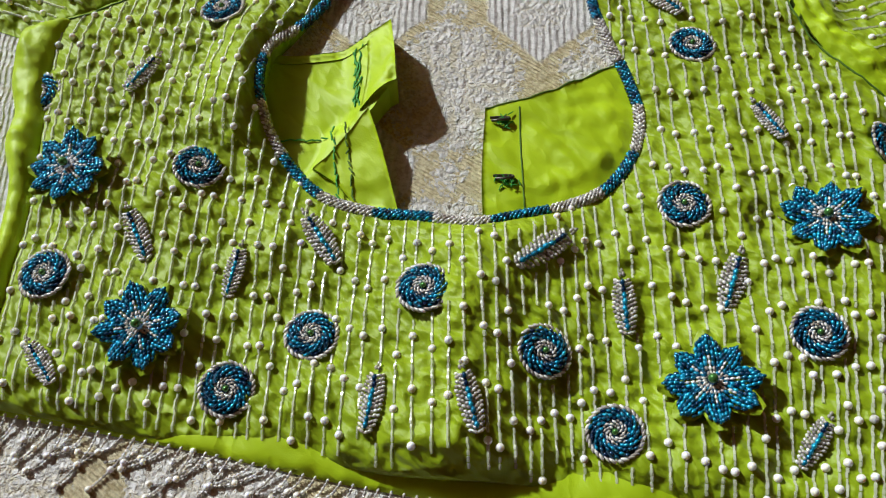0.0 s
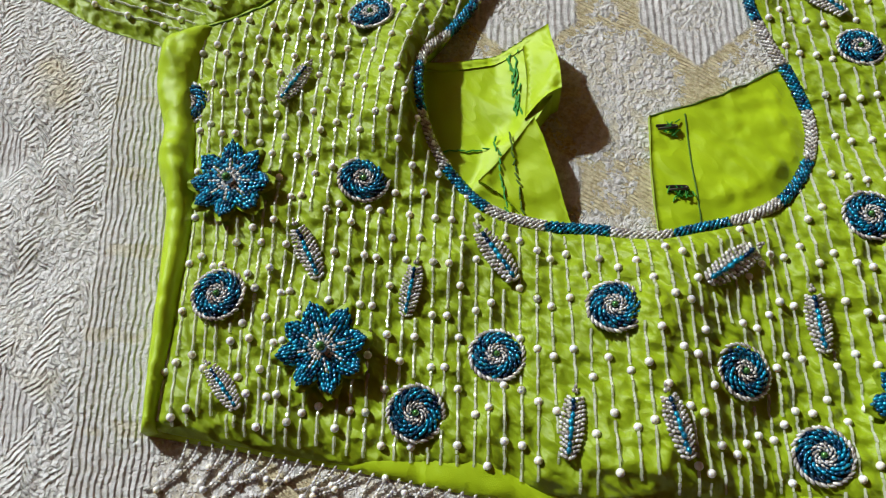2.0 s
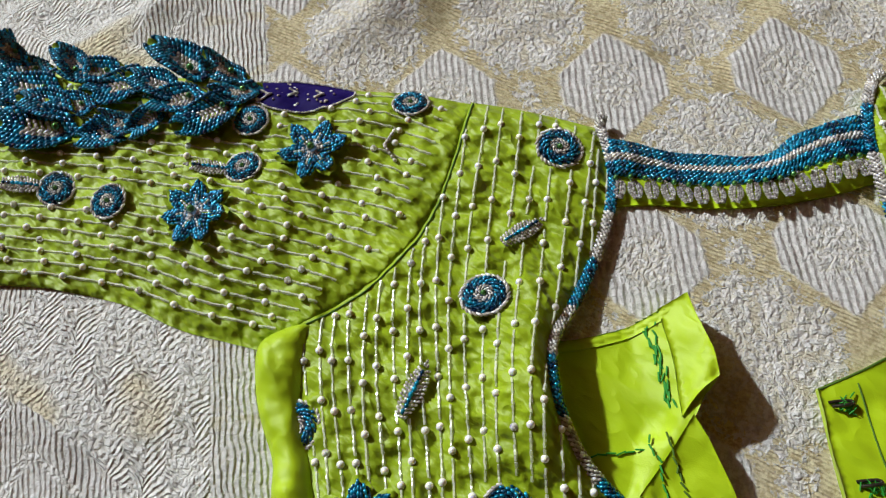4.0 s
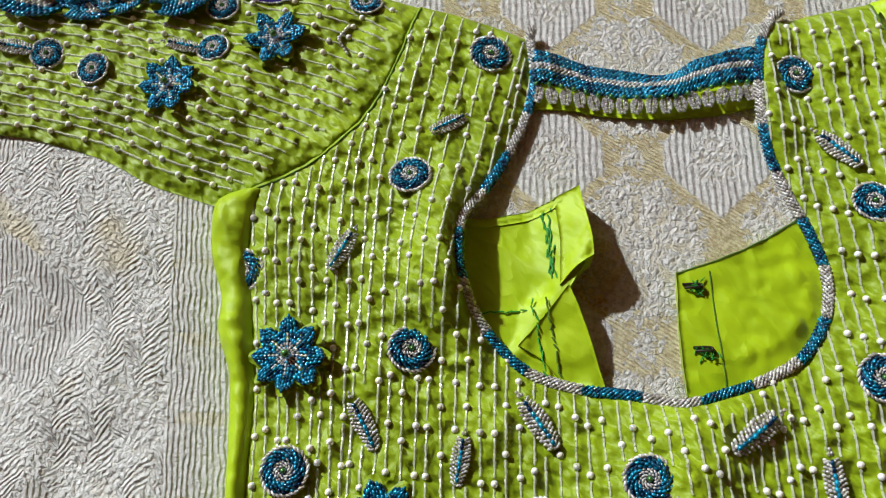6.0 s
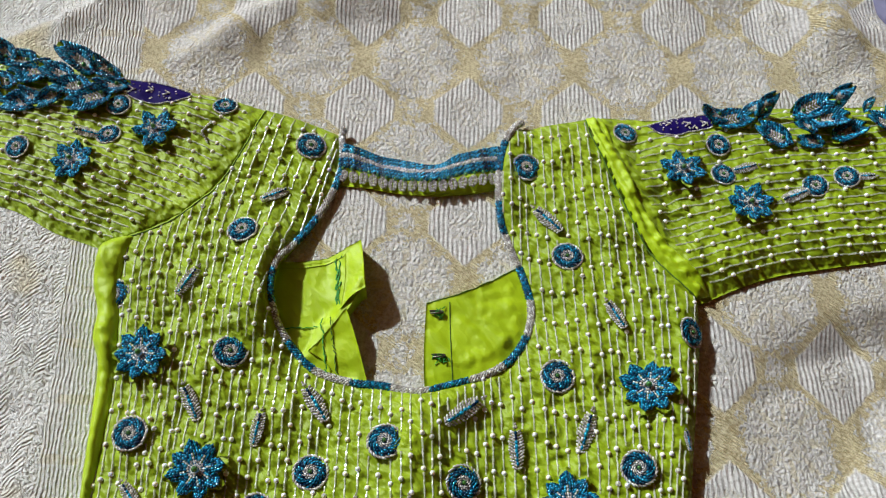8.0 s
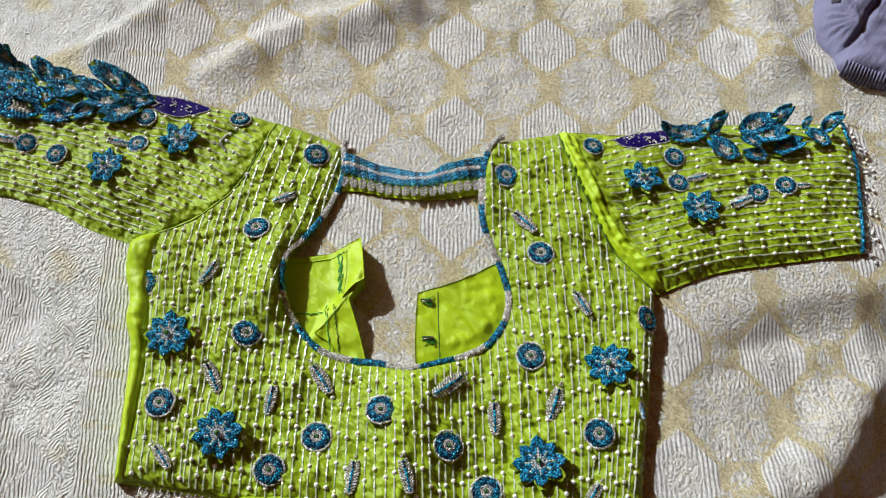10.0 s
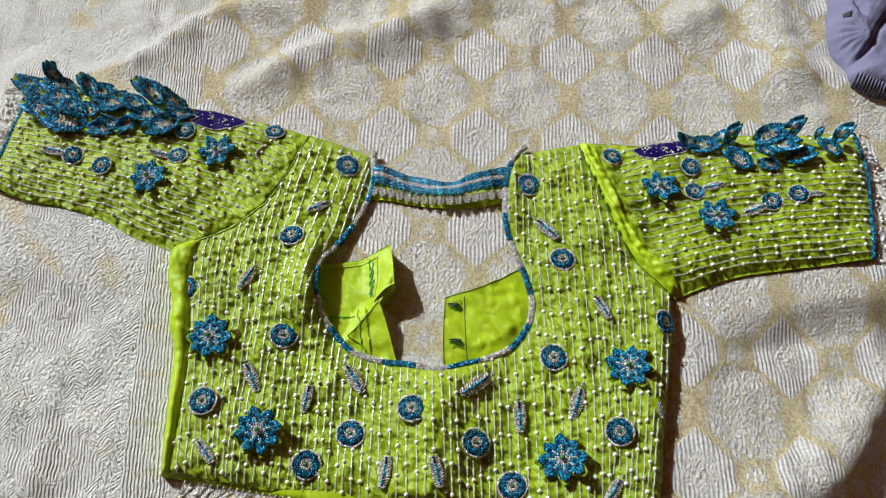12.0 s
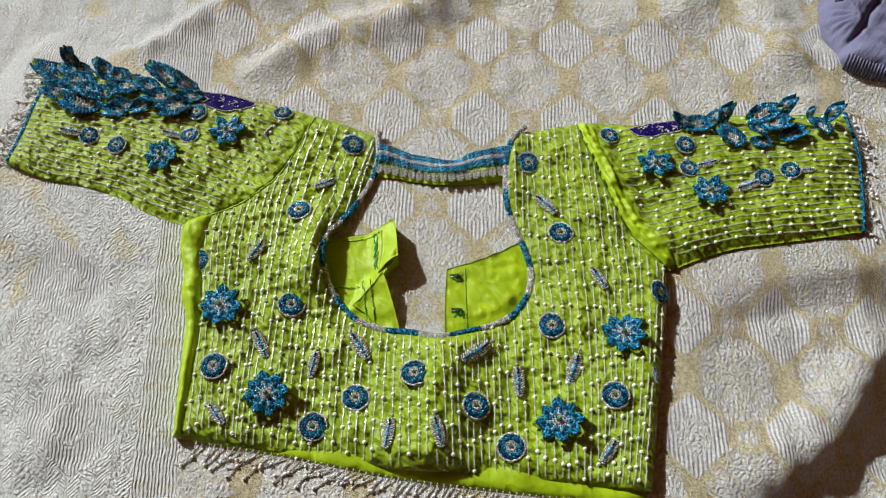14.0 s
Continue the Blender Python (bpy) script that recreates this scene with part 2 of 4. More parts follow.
def grey_cloth():
    m = material("grey_violet_cotton", (0.2, 0.2, 0.33), 0.8, 0.0, 0.25)
    n = Net(m)
    p = n.coords()
    n.put(n.bsdf.inputs["Base Color"], n.mix(n.noise(p, 40.0, 3.0), (0.15, 0.15, 0.255, 1), (0.20, 0.20, 0.32, 1)))
    folds = n.noise(n.stretch(p, 1.0, 0.25, 1.0, 35), 130.0, 2.0)
    n.bump(n.math("ADD", folds, n.math("MULTIPLY", n.noise(p, 1800.0, 0.0), 0.05)), 0.0022)
    return m


COTTON = grey_cloth()


# ---- mesh tools ----
def mesh_of(name, verts, faces, smooth=True):
    """A mesh from arrays; faces all have one number of corners."""
    verts, faces = np.asarray(verts, dtype=np.float32), np.asarray(faces, dtype=np.int32)
    me = bpy.data.meshes.new(name)
    me.vertices.add(len(verts))
    me.vertices.foreach_set("co", verts.ravel())
    me.loops.add(faces.size)
    me.loops.foreach_set("vertex_index", faces.ravel())
    me.polygons.add(len(faces))
    me.polygons.foreach_set("loop_start", np.arange(0, faces.size, faces.shape[1], dtype=np.int32))
    me.polygons.foreach_set("use_smooth", np.full(len(faces), smooth))
    me.update(calc_edges=True)
    return me


TINY = {"bead_string", "rim", "whorl", "heart", "leaf_blade", "midrib", "bead_cover", "vein", "silver_chevron", "fringe_string", "neck_rope", "braid", "cuff_braid", "stitch_line", "hook_thread", "patch_edge", "sequin_scatter", "silver_leaf"}


def part(name, me, mat, parent=None, label="", m=None):
    ob = new(name, me)
    if not me.materials:
        me.materials.append(mat)
    if parent:
        ob.parent = parent
    if m is not None:
        ob.matrix_basis = m
    if label:
        tagged(ob, label)
    if name in TINY:
        tagged(ob, kind="stuff")
    return ob


def box(name, lo, hi, mat, parent=None, bevel=0.0):
    bm = bmesh.new()
    bmesh.ops.create_cube(bm, size=1.0)
    for v in bm.verts:
        v.co = [lo[i] + (v.co[i] + 0.5) * (hi[i] - lo[i]) for i in range(3)]
    if bevel:
        bmesh.ops.bevel(bm, geom=bm.edges[:], offset=bevel, segments=2, affect="EDGES")
    me = bpy.data.meshes.new(name)
    bm.to_mesh(me)
    bm.free()
    return part(name, me, mat, parent)


def smooth_line(points, step):
    """A Catmull-Rom curve through the points, with even steps."""
    p = np.asarray(points, float)
    e = np.vstack([2 * p[0] - p[1], p, 2 * p[-1] - p[-2]])
    out = []
    t = np.linspace(0, 1, 24, endpoint=False)[:, None]
    for i in range(len(p) - 1):
        a, b, c, d = e[i : i + 4]
        out.append(0.5 * (2 * b + (c - a) * t + (2 * a - 5 * b + 4 * c - d) * t**2 + (3 * b - a - 3 * c + d) * t**3))
    q = np.vstack(out + [p[-1:]])
    s = np.concatenate([[0], np.cumsum(np.linalg.norm(np.diff(q, axis=0), axis=1))])
    n = max(2, int(round(s[-1] / step)) + 1)
    at = np.linspace(0, s[-1], n)
    return np.stack([np.interp(at, s, q[:, k]) for k in range(q.shape[1])], 1)


def edge_distance(p, poly, closed=True):
    a = np.asarray(poly)
    b = np.roll(a, -1, 0) if closed else a[1:]
    a = a if closed else a[:-1]
    best = np.full(len(p), 1e9)
    for i in range(0, len(p), 4000):
        q = p[i : i + 4000, None, :]
        ab = (b - a)[None]
        t = np.clip(((q - a) * ab).sum(2) / np.maximum((ab**2).sum(2), 1e-12), 0, 1)
        best[i : i + 4000] = np.sqrt((((a + t[..., None] * ab) - q) ** 2).sum(2)).min(1)
    return best


def inside(p, poly):
    a, b = np.asarray(poly), np.roll(np.asarray(poly), -1, 0)
    res = np.zeros(len(p), bool)
    for (x0, y0), (x1, y1) in zip(a, b):
        if y0 != y1:
            res ^= ((y0 > p[:, 1]) != (y1 > p[:, 1])) & (p[:, 0] < (x1 - x0) * (p[:, 1] - y0) / (y1 - y0) + x0)
    return res


def waves(seed, n, low, high):
    """A smooth random relief, about -1 to 1, with wave lengths between low and high."""
    r = np.random.RandomState(seed)
    k = 2 * np.pi / r.uniform(low, high, n)
    a, ph = r.uniform(0, 2 * np.pi, n), r.uniform(0, 2 * np.pi, n)

    def f(x, y):
        s = 0
        for i in range(n):
            s = s + np.sin(k[i] * (x * np.cos(a[i]) + y * np.sin(a[i])) + ph[i])
        return s / math.sqrt(n)

    return f


WAVE_L, WAVE_M, WAVE_S = waves(1, 7, 0.05, 0.16), waves(2, 9, 0.018, 0.05), waves(3, 14, 0.007, 0.016)


def cloth(name, outline, height, step, mat, parent, label="", rim=True, drop=0.03):
    """A sheet of cloth over an outline, with a turned-down edge."""
    outline = np.asarray(outline)
    lo, hi = outline.min(0), outline.max(0)
    gx, gy = np.meshgrid(np.arange(lo[0], hi[0], step), np.arange(lo[1], hi[1], step * 0.87))
    gx[::2] += step / 2
    g = np.stack([gx.ravel(), gy.ravel()], 1)
    g = g[inside(g, outline)]
    g = g[edge_distance(g, outline) > step * 0.6]
    n = len(outline)
    pts = [Vector(q) for q in outline.tolist()] + [Vector(q) for q in g.tolist()]
    res = delaunay_2d_cdt(pts, [], [list(range(n))], 1, 1e-7)
    xy = np.array([v[:] for v in res[0]])
    tri = [f for f in res[2] if len(f) == 3]
    z = height(xy[:, 0], xy[:, 1])
    verts = np.column_stack([xy, z])
    if rim:
        first = {tuple(np.round(q, 6)): i for i, q in enumerate(xy.tolist())}
        loop = [first.get(tuple(np.round(q, 6)), -1) for q in outline.tolist()]
        loop = [i for i in loop if i >= 0]
        low = verts[loop].copy()
        low[:, 2] = np.maximum(low[:, 2] - drop, sheet_height(low[:, 0], low[:, 1]) + 0.0005)
        base = len(verts)
        verts = np.vstack([verts, low])
        m = len(loop)
        for i in range(m):
            j = (i + 1) % m
            tri.append([loop[i], base + i, loop[j]])
            tri.append([loop[j], base + i, base + j])
    return part(name, mesh_of(name, verts, tri), mat, parent, label)


def lathe_bead(sides, profile):
    """Unit bead along z: rings of (height, radius)."""
    v, f = [], []
    for h, r in profile:
        v += [(r * math.cos(2 * math.pi * i / sides), r * math.sin(2 * math.pi * i / sides), h) for i in range(sides)]
    for k in range(len(profile) - 1):
        for i in range(sides):
            a, b = k * sides + i, k * sides + (i + 1) % sides
            f += [(a, b, b + sides), (a, b + sides, a + sides)]
    top = (len(profile) - 1) * sides
    for i in range(1, sides - 1):
        f += [(0, i + 1, i), (top, top + i, top + i + 1)]
    return np.array(v), np.array(f)


SEED = lathe_bead(5, [(-0.5, 0.5), (0.0, 1.0), (0.5, 0.5)])
TUBE = lathe_bead(5, [(-0.5, 0.8), (0.0, 1.0), (0.5, 0.8)])
ROUND = lathe_bead(9, [(math.cos(a) * -1, math.sin(a)) for a in np.linspace(0.12, math.pi - 0.12, 7)])


def beads(name, pos, along, length, radius, shape=SEED):
    """Many beads as one mesh."""
    pos, along = np.asarray(pos, float), np.asarray(along, float)
    n = len(pos)
    length, radius = np.broadcast_to(length, n), np.broadcast_to(radius, n)
    w = along / np.maximum(np.linalg.norm(along, axis=1, keepdims=True), 1e-9)
    ref = np.where(np.abs(w[:, 2:3]) > 0.9, np.array([[1.0, 0, 0]]), np.array([[0, 0, 1.0]]))
    u = np.cross(ref, w)
    u /= np.linalg.norm(u, axis=1, keepdims=True)
    v = np.cross(w, u)
    t, f = shape
    verts = pos[:, None] + radius[:, None, None] * (t[None, :, 0:1] * u[:, None] + t[None, :, 1:2] * v[:, None]) + length[:, None, None] * t[None, :, 2:3] * w[:, None]
    faces = f[None] + (np.arange(n) * len(t))[:, None, None]
    return mesh_of(name, verts.reshape(-1, 3), faces.reshape(-1, 3), shape is not TUBE)


def line_beads(points, spacing):
    """Evenly spaced places and directions along a line."""
    s = np.concatenate([[0], np.cumsum(np.linalg.norm(np.diff(points, axis=0), axis=1))])
    at = np.arange(spacing / 2, s[-1], spacing)
    if len(at) == 0:
        return np.zeros((0, 3)), np.zeros((0, 3))
    p = np.stack([np.interp(at, s, points[:, k]) for k in range(3)], 1)
    q = np.stack([np.interp(at + spacing * 0.3, s, points[:, k]) for k in range(3)], 1)
    d = q - p
    d[np.linalg.norm(d, axis=1) < 1e-7] = (0, 1, 0)
    return p, d


def tube(name, points, radius, mat, parent, label="", sides=6):
    """A thin round cord along points."""
    p = np.asarray(points, float)
    d = np.gradient(p, axis=0)
    d /= np.maximum(np.linalg.norm(d, axis=1, keepdims=True), 1e-9)
    u = np.cross(d, np.array([[0.03, 0.02, 1.0]]))
    u /= np.linalg.norm(u, axis=1, keepdims=True)
    v = np.cross(u, d)
    a = np.linspace(0, 2 * np.pi, sides, endpoint=False)
    verts = p[:, None] + radius * (np.cos(a)[None, :, None] * u[:, None] + np.sin(a)[None, :, None] * v[:, None])
    f = []
    for i in range(len(p) - 1):
        for j in range(sides):
            k = (j + 1) % sides
            f.append((i * sides + j, i * sides + k, (i + 1) * sides + k, (i + 1) * sides + j))
    return part(name, mesh_of(name, verts.reshape(-1, 3), f), mat, parent, label)


# ---- bed sheet ----
def ridge(x, y, a, b, width, height, lean=0.0):
    """A soft fold from a to b; lean makes one flank steeper."""
    a, b = np.array(a), np.array(b)
    d = b - a
    ln = np.hypot(*d)
    d = d / ln
    s = (x - a[0]) * d[0] + (y - a[1]) * d[1]
    q = -(x - a[0]) * d[1] + (y - a[1]) * d[0]
    q = q + 0.012 * np.sin(s * 23 + ln * 40)
    w = width * np.where(q > 0, 1 + lean, 1 - lean)
    end = np.clip(np.minimum(s / (0.25 * ln) + 0.3, (ln - s) / (0.25 * ln) + 0.3), 0, 1)
    return height * np.exp(-((q / w) ** 2)) * end * end * (3 - 2 * end)


FLAT = [(-0.50, 0.10), (-0.25, 0.06), (-0.26, -0.16), (0.22, -0.20), (0.26, 0.05), (0.50, 0.10), (0.50, 0.26), (0.2, 0.27), (0.09, 0.26), (0.02, 0.22), (-0.06, 0.25), (-0.20, 0.29), (-0.49, 0.33)]


def sheet_height(x, y):
    x, y = np.asarray(x, float), np.asarray(y, float)
    z = 0.0018 * WAVE_L(x + 3, y) + 0.0009 * WAVE_M(x, y + 2)
    z = z + ridge(x, y, (-0.44, 0.315), (-0.17, 0.475), 0.022, 0.012, -0.3)
    z = z + ridge(x, y, (-0.27, 0.285), (0.02, 0.47), 0.026, 0.013, -0.3)
    z = z + ridge(x, y, (-0.10, 0.395), (0.22, 0.56), 0.03, 0.006, -0.2)
    stem = ridge(x, y, (0.418, 0.62), (0.410, 0.335), 0.034, 0.017, 0.1)
    arm_fold = ridge(x, y, (0.385, 0.366), (0.62, 0.315), 0.030, 0.014, 0.0)
    z = z + np.cbrt(stem**3 + arm_fold**3)
    z = z + ridge(x, y, (0.20, 0.43), (0.36, 0.47), 0.03, 0.008, 0.0)
    z = z + ridge(x, y, (0.30, -0.16), (0.52, 0.03), 0.040, 0.020, 0.2)
    z = z + ridge(x, y, (0.36, -0.24), (0.60, -0.05), 0.032, 0.013, 0.0)
    z = z + ridge(x, y, (0.38, 0.015), (0.58, 0.08), 0.022, 0.008, 0.0)
    z = z + ridge(x, y, (-0.60, 0.27), (-0.42, 0.10), 0.03, 0.010, 0.0)
    z = z + ridge(x, y, (-0.46, 0.00), (-0.33, -0.16), 0.026, 0.009, 0.0)
    z = z + ridge(x, y, (-0.40, 0.16), (-0.29, 0.06), 0.022, 0.017, 0.0)
    q = ((x - 0.30) * 0.17 - (y + 0.15) * 0.20) / 0.2625
    q = np.clip((q + 0.006 * np.sin(x * 40)) / 0.085, 0, 1)
    z = z - 0.008 * q * q * (3 - 2 * q)
    z = z - 0.20 * np.clip(x - 0.27, 0, 0.25) / (1 + np.exp((y - 0.10) / 0.02))
    z = z - 0.08 * np.clip(-0.27 - x, 0, 0.30)
    p = np.stack([x.ravel(), y.ravel()], 1)
    d = np.where(inside(p, FLAT), 0.0, edge_distance(p, FLAT)).reshape(x.shape)
    k = np.clip(d / 0.05, 0, 1)
    z = z * (0.12 + 0.88 * k * k * (3 - 2 * k))
    over = np.maximum(np.maximum(np.abs(x) - 0.95, 0), np.maximum(np.abs(y - 0.15) - 1.0, 0))
    return z - 0.0015 - np.minimum(over * 3.0, 0.4)


def grid_sheet():
    xs = np.concatenate([np.linspace(-1.15, -0.64, 24), np.arange(-0.625, 0.63, 0.005), np.linspace(0.64, 1.15, 24)])
    ys = np.concatenate([np.linspace(-1.05, -0.27, 30), np.arange(-0.26, 0.62, 0.005), np.linspace(0.63, 1.35, 30)])
    X, Y = np.meshgrid(xs, ys)
    v = np.stack([X, Y, sheet_height(X, Y)], 2).reshape(-1, 3)
    nx = len(xs)
    i, j = np.meshgrid(np.arange(nx - 1), np.arange(len(ys) - 1))
    a = (j * nx + i).ravel()
    return mesh_of("bed_sheet", v, np.stack([a, a + 1, a + nx + 1, a + nx], 1))


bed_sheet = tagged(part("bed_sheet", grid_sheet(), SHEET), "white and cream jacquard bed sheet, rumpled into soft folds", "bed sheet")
bed = tagged(new("bed"), "wooden bed with a thick mattress under the sheet", "bed")
box("mattress", (-0.93, -0.83, -0.24), (0.93, 1.13, -0.085), CEIL, bed, 0.03)
box("bed_base", (-0.92, -0.82, -0.5), (0.92, 1.12, -0.24), WOOD, bed, 0.01)

# ---- room that closes the place ----
tagged(box("floor", (-2.0, -2.4, -0.56), (2.4, 3.4, -0.5), FLOOR), "plain tiled floor round the bed", "floor", kind="structure")
tagged(box("ceiling", (-2.0, -2.4, 2.5), (2.4, 3.4, 2.56), CEIL), "cream painted ceiling", "ceiling", kind="structure")
tagged(box("wall_east", (2.4, -2.4, -0.5), (2.5, 3.4, 2.5), WALL), "warm painted wall", "wall", kind="structure")
tagged(box("wall_north", (-2.0, 3.4, -0.5), (2.5, 3.5, 2.5), WALL), "warm painted wall", "wall", kind="structure")
tagged(box("wall_south", (-2.0, -2.5, -0.5), (2.5, -2.4, 2.5), WALL), "warm painted wall", "wall", kind="structure")
WX0, WX1, WY0, WY1, WZ0, WZ1 = -2.0, -1.9, 0.55, 3.2, 0.85, 2.4
wall_west = tagged(new("wall_west"), "warm painted wall with a wide window opening", "wall", kind="structure")
box("wall_below", (WX0, -2.4, -0.5), (WX1, 3.4, WZ0), WALL, wall_west)
box("wall_above", (WX0, -2.4, WZ1), (WX1, 3.4, 2.5), WALL, wall_west)
box("wall_side", (WX0, -2.4, WZ0), (WX1, WY0, WZ1), WALL, wall_west)
box("wall_side", (WX0, WY1, WZ0), (WX1, 3.4, WZ1), WALL, wall_west)

# ---- blouse: outlines on the bed ----
HEM = [(-0.222, -0.128), (-0.175, -0.134), (-0.122, -0.14), (-0.069, -0.143), (-0.017, -0.151), (0.035, -0.152), (0.086, -0.155), (0.137, -0.157), (0.183, -0.16), (0.216, -0.162)]
SIDE_R = [(0.216, -0.162), (0.223, -0.121), (0.23, -0.072), (0.24, -0.014), (0.247, 0.03), (0.25, 0.07)]
ARM_R = [(0.25, 0.07), (0.228, 0.093), (0.209, 0.121), (0.195, 0.16), (0.18, 0.205), (0.169, 0.235), (0.166, 0.254)]
TOP_R = [(0.166, 0.254), (0.134, 0.247), (0.097, 0.239)]
NECK = [(0.097, 0.239), (0.087, 0.216), (0.083, 0.181), (0.084, 0.144), (0.092, 0.115), (0.103, 0.088), (0.11, 0.059), (0.106, 0.033), (0.091, 0.01), (0.069, -0.004), (0.044, -0.014), (0.019, -0.021), (-0.009, -0.016), (-0.038, -0.012), (-0.064, -0.004), (-0.083, 0.012), (-0.099, 0.034), (-0.107, 0.06), (-0.106, 0.087), (-0.094, 0.108), (-0.078, 0.137), (-0.066, 0.166), (-0.06, 0.194), (-0.063, 0.224)]
TOP_L = [(-0.063, 0.224), (-0.099, 0.24), (-0.138, 0.252)]
ARM_L = [(-0.138, 0.252), (-0.148, 0.217), (-0.162, 0.178), (-0.182, 0.147), (-0.209, 0.124), (-0.246, 0.106)]
SIDE_L = [(-0.246, 0.106), (-0.241, 0.067), (-0.233, 0.028), (-0.227, -0.01), (-0.224, -0.057), (-0.223, -0.097), (-0.222, -0.128)]
SLEEVE_L_TOP = [(-0.138, 0.252), (-0.176, 0.264), (-0.214, 0.271), (-0.279, 0.285), (-0.349, 0.297), (-0.42, 0.307), (-0.474, 0.312)]
SLEEVE_L_CUFF = [(-0.474, 0.312), (-0.469, 0.277), (-0.474, 0.231), (-0.478, 0.173)]
SLEEVE_L_LOW = [(-0.478, 0.173), (-0.436, 0.156), (-0.39, 0.147), (-0.343, 0.134), (-0.308, 0.116), (-0.282, 0.107), (-0.258, 0.099)]
SLEEVE_R_TOP = [(0.166, 0.254), (0.202, 0.259), (0.228, 0.256), (0.28, 0.265), (0.346, 0.275), (0.412, 0.279), (0.482, 0.286)]
SLEEVE_R_CUFF = [(0.482, 0.286), (0.485, 0.238), (0.48, 0.184), (0.471, 0.124)]
SLEEVE_R_LOW = [(0.471, 0.124), (0.421, 0.115), (0.372, 0.106), (0.323, 0.096), (0.286, 0.082), (0.261, 0.07), (0.25, 0.066)]
STEP = 0.0024


def ring(*lines):
    """A closed outline from lines that meet end to end."""
    return np.vstack([smooth_line(q, 0.003)[:-1] for q in lines])


BODY = ring(HEM, SIDE_R, ARM_R, TOP_R, NECK, TOP_L, ARM_L, SIDE_L)
SLEEVE_L = ring(SLEEVE_L_TOP, SLEEVE_L_CUFF, SLEEVE_L_LOW, [(-0.258, 0.099), (-0.246, 0.106)], ARM_L[::-1])
SLEEVE_R = ring(SLEEVE_R_TOP, SLEEVE_R_CUFF, SLEEVE_R_LOW, ARM_R)


RELIEF = smooth_line([(-0.26, 0.005), (-0.22, 0.004), (-0.16, 0.002), (-0.11, -0.003), (-0.05, -0.002), (-0.012, 0.007), (0.014, 0.0150), (0.032, 0.0115), (0.072, -0.003), (0.10, -0.003), (0.14, 0.002), (0.19, 0.003), (0.235, 0.011), (0.26, 0.013)], 0.004)


def body_relief(x, y):
    """The broad swell of the two layers: a crest below the neck point, at the sides and along the neck edge."""
    swell = np.interp(x - 0.12 * (y + 0.09), RELIEF[:, 0], RELIEF[:, 1]) * (0.35 + 0.65 / (1 + np.exp((y - 0.06) / 0.03)))
    swell = swell + 0.027 * np.exp(-(((x + 0.109) / 0.026) ** 2 + ((y - 0.068) / 0.045) ** 2))
    return swell + (0.006 * np.exp(-(((x - 0.088) / 0.010) ** 2)) - 0.005 * np.exp(-(((x - 0.112) / 0.011) ** 2))) / (1 + np.exp((0.15 - y) / 0.012))


def flat(x, y):
    return 0.0


def puffed(outline, rise, run, base, ripple, relief=flat, free=None):
    """Height of a layer of cloth that rises from its edge; free: its edges that are not sewn to a neighbour."""

    def h(x, y):
        x, y = np.atleast_1d(np.asarray(x, float)), np.atleast_1d(np.asarray(y, float))
        p = np.stack([x, y], 1)
        d = edge_distance(p, outline)
        k = 1 - np.exp(-d / run)
        if free:
            open_d = np.min([edge_distance(p, q, False) for q in free], axis=0)
            k = (1 - np.exp(-open_d / run)) * (0.72 + 0.28 * k)
        return sheet_height(x, y) + base + (0.6 + 0.4 * k) * relief(x, y) + k * (rise + 0.0016 * WAVE_L(x, y) + ripple * (1.0 * WAVE_M(x * 1.4, y * 0.8) + 0.75 * WAVE_S(x, y)))

    return h


ARM_LINE_R = smooth_line(ARM_R, 0.004)


def sleeve_r_relief(x, y):
    """A gathered head beside the armhole, then a hollow."""
    d = edge_distance(np.stack([x, y], 1), ARM_LINE_R, False)
    top = 1 / (1 + np.exp((0.125 - y) / 0.012))
    return 0.005 * np.exp(-((d / 0.016) ** 2)) * top - 0.0055 * np.exp(-(((d - 0.036) / 0.013) ** 2)) * top + 0.003 * np.exp(-(((y - 0.215) / 0.03) ** 2)) * np.clip((x - 0.27) / 0.06, 0, 1)


def sleeve_l_relief(x, y):
    return 0.004 * np.sin((x * 0.55 + y) * 52 + 0.6) * np.clip((-0.20 - x) / 0.06, 0, 1) * np.clip((0.235 - y) / 0.05, 0, 1)


FREE_BODY = [smooth_line(HEM + SIDE_R[1:], 0.004), smooth_line(TOP_R + NECK[1:] + TOP_L[1:], 0.004), smooth_line(SIDE_L, 0.004)]
FREE_L = [smooth_line(SLEEVE_L_TOP, 0.004), smooth_line(SLEEVE_L_CUFF + SLEEVE_L_LOW[1:], 0.004)]
FREE_R = [smooth_line(SLEEVE_R_TOP, 0.004), smooth_line(SLEEVE_R_CUFF + SLEEVE_R_LOW[1:], 0.004)]
body_h = puffed(BODY, 0.0075, 0.007, 0.0035, 0.0009, body_relief, FREE_BODY)
sleeve_lh = puffed(SLEEVE_L, 0.0110, 0.012, 0.0022, 0.0008, sleeve_l_relief, FREE_L)
sleeve_rh = puffed(SLEEVE_R, 0.0115, 0.012, 0.0022, 0.0008, sleeve_r_relief, FREE_R)

blouse = tagged(new("blouse"), "lime green beaded blouse with blue motifs, laid open-necked on the sheet", "blouse")
blouse.location = (0, 0, 0)

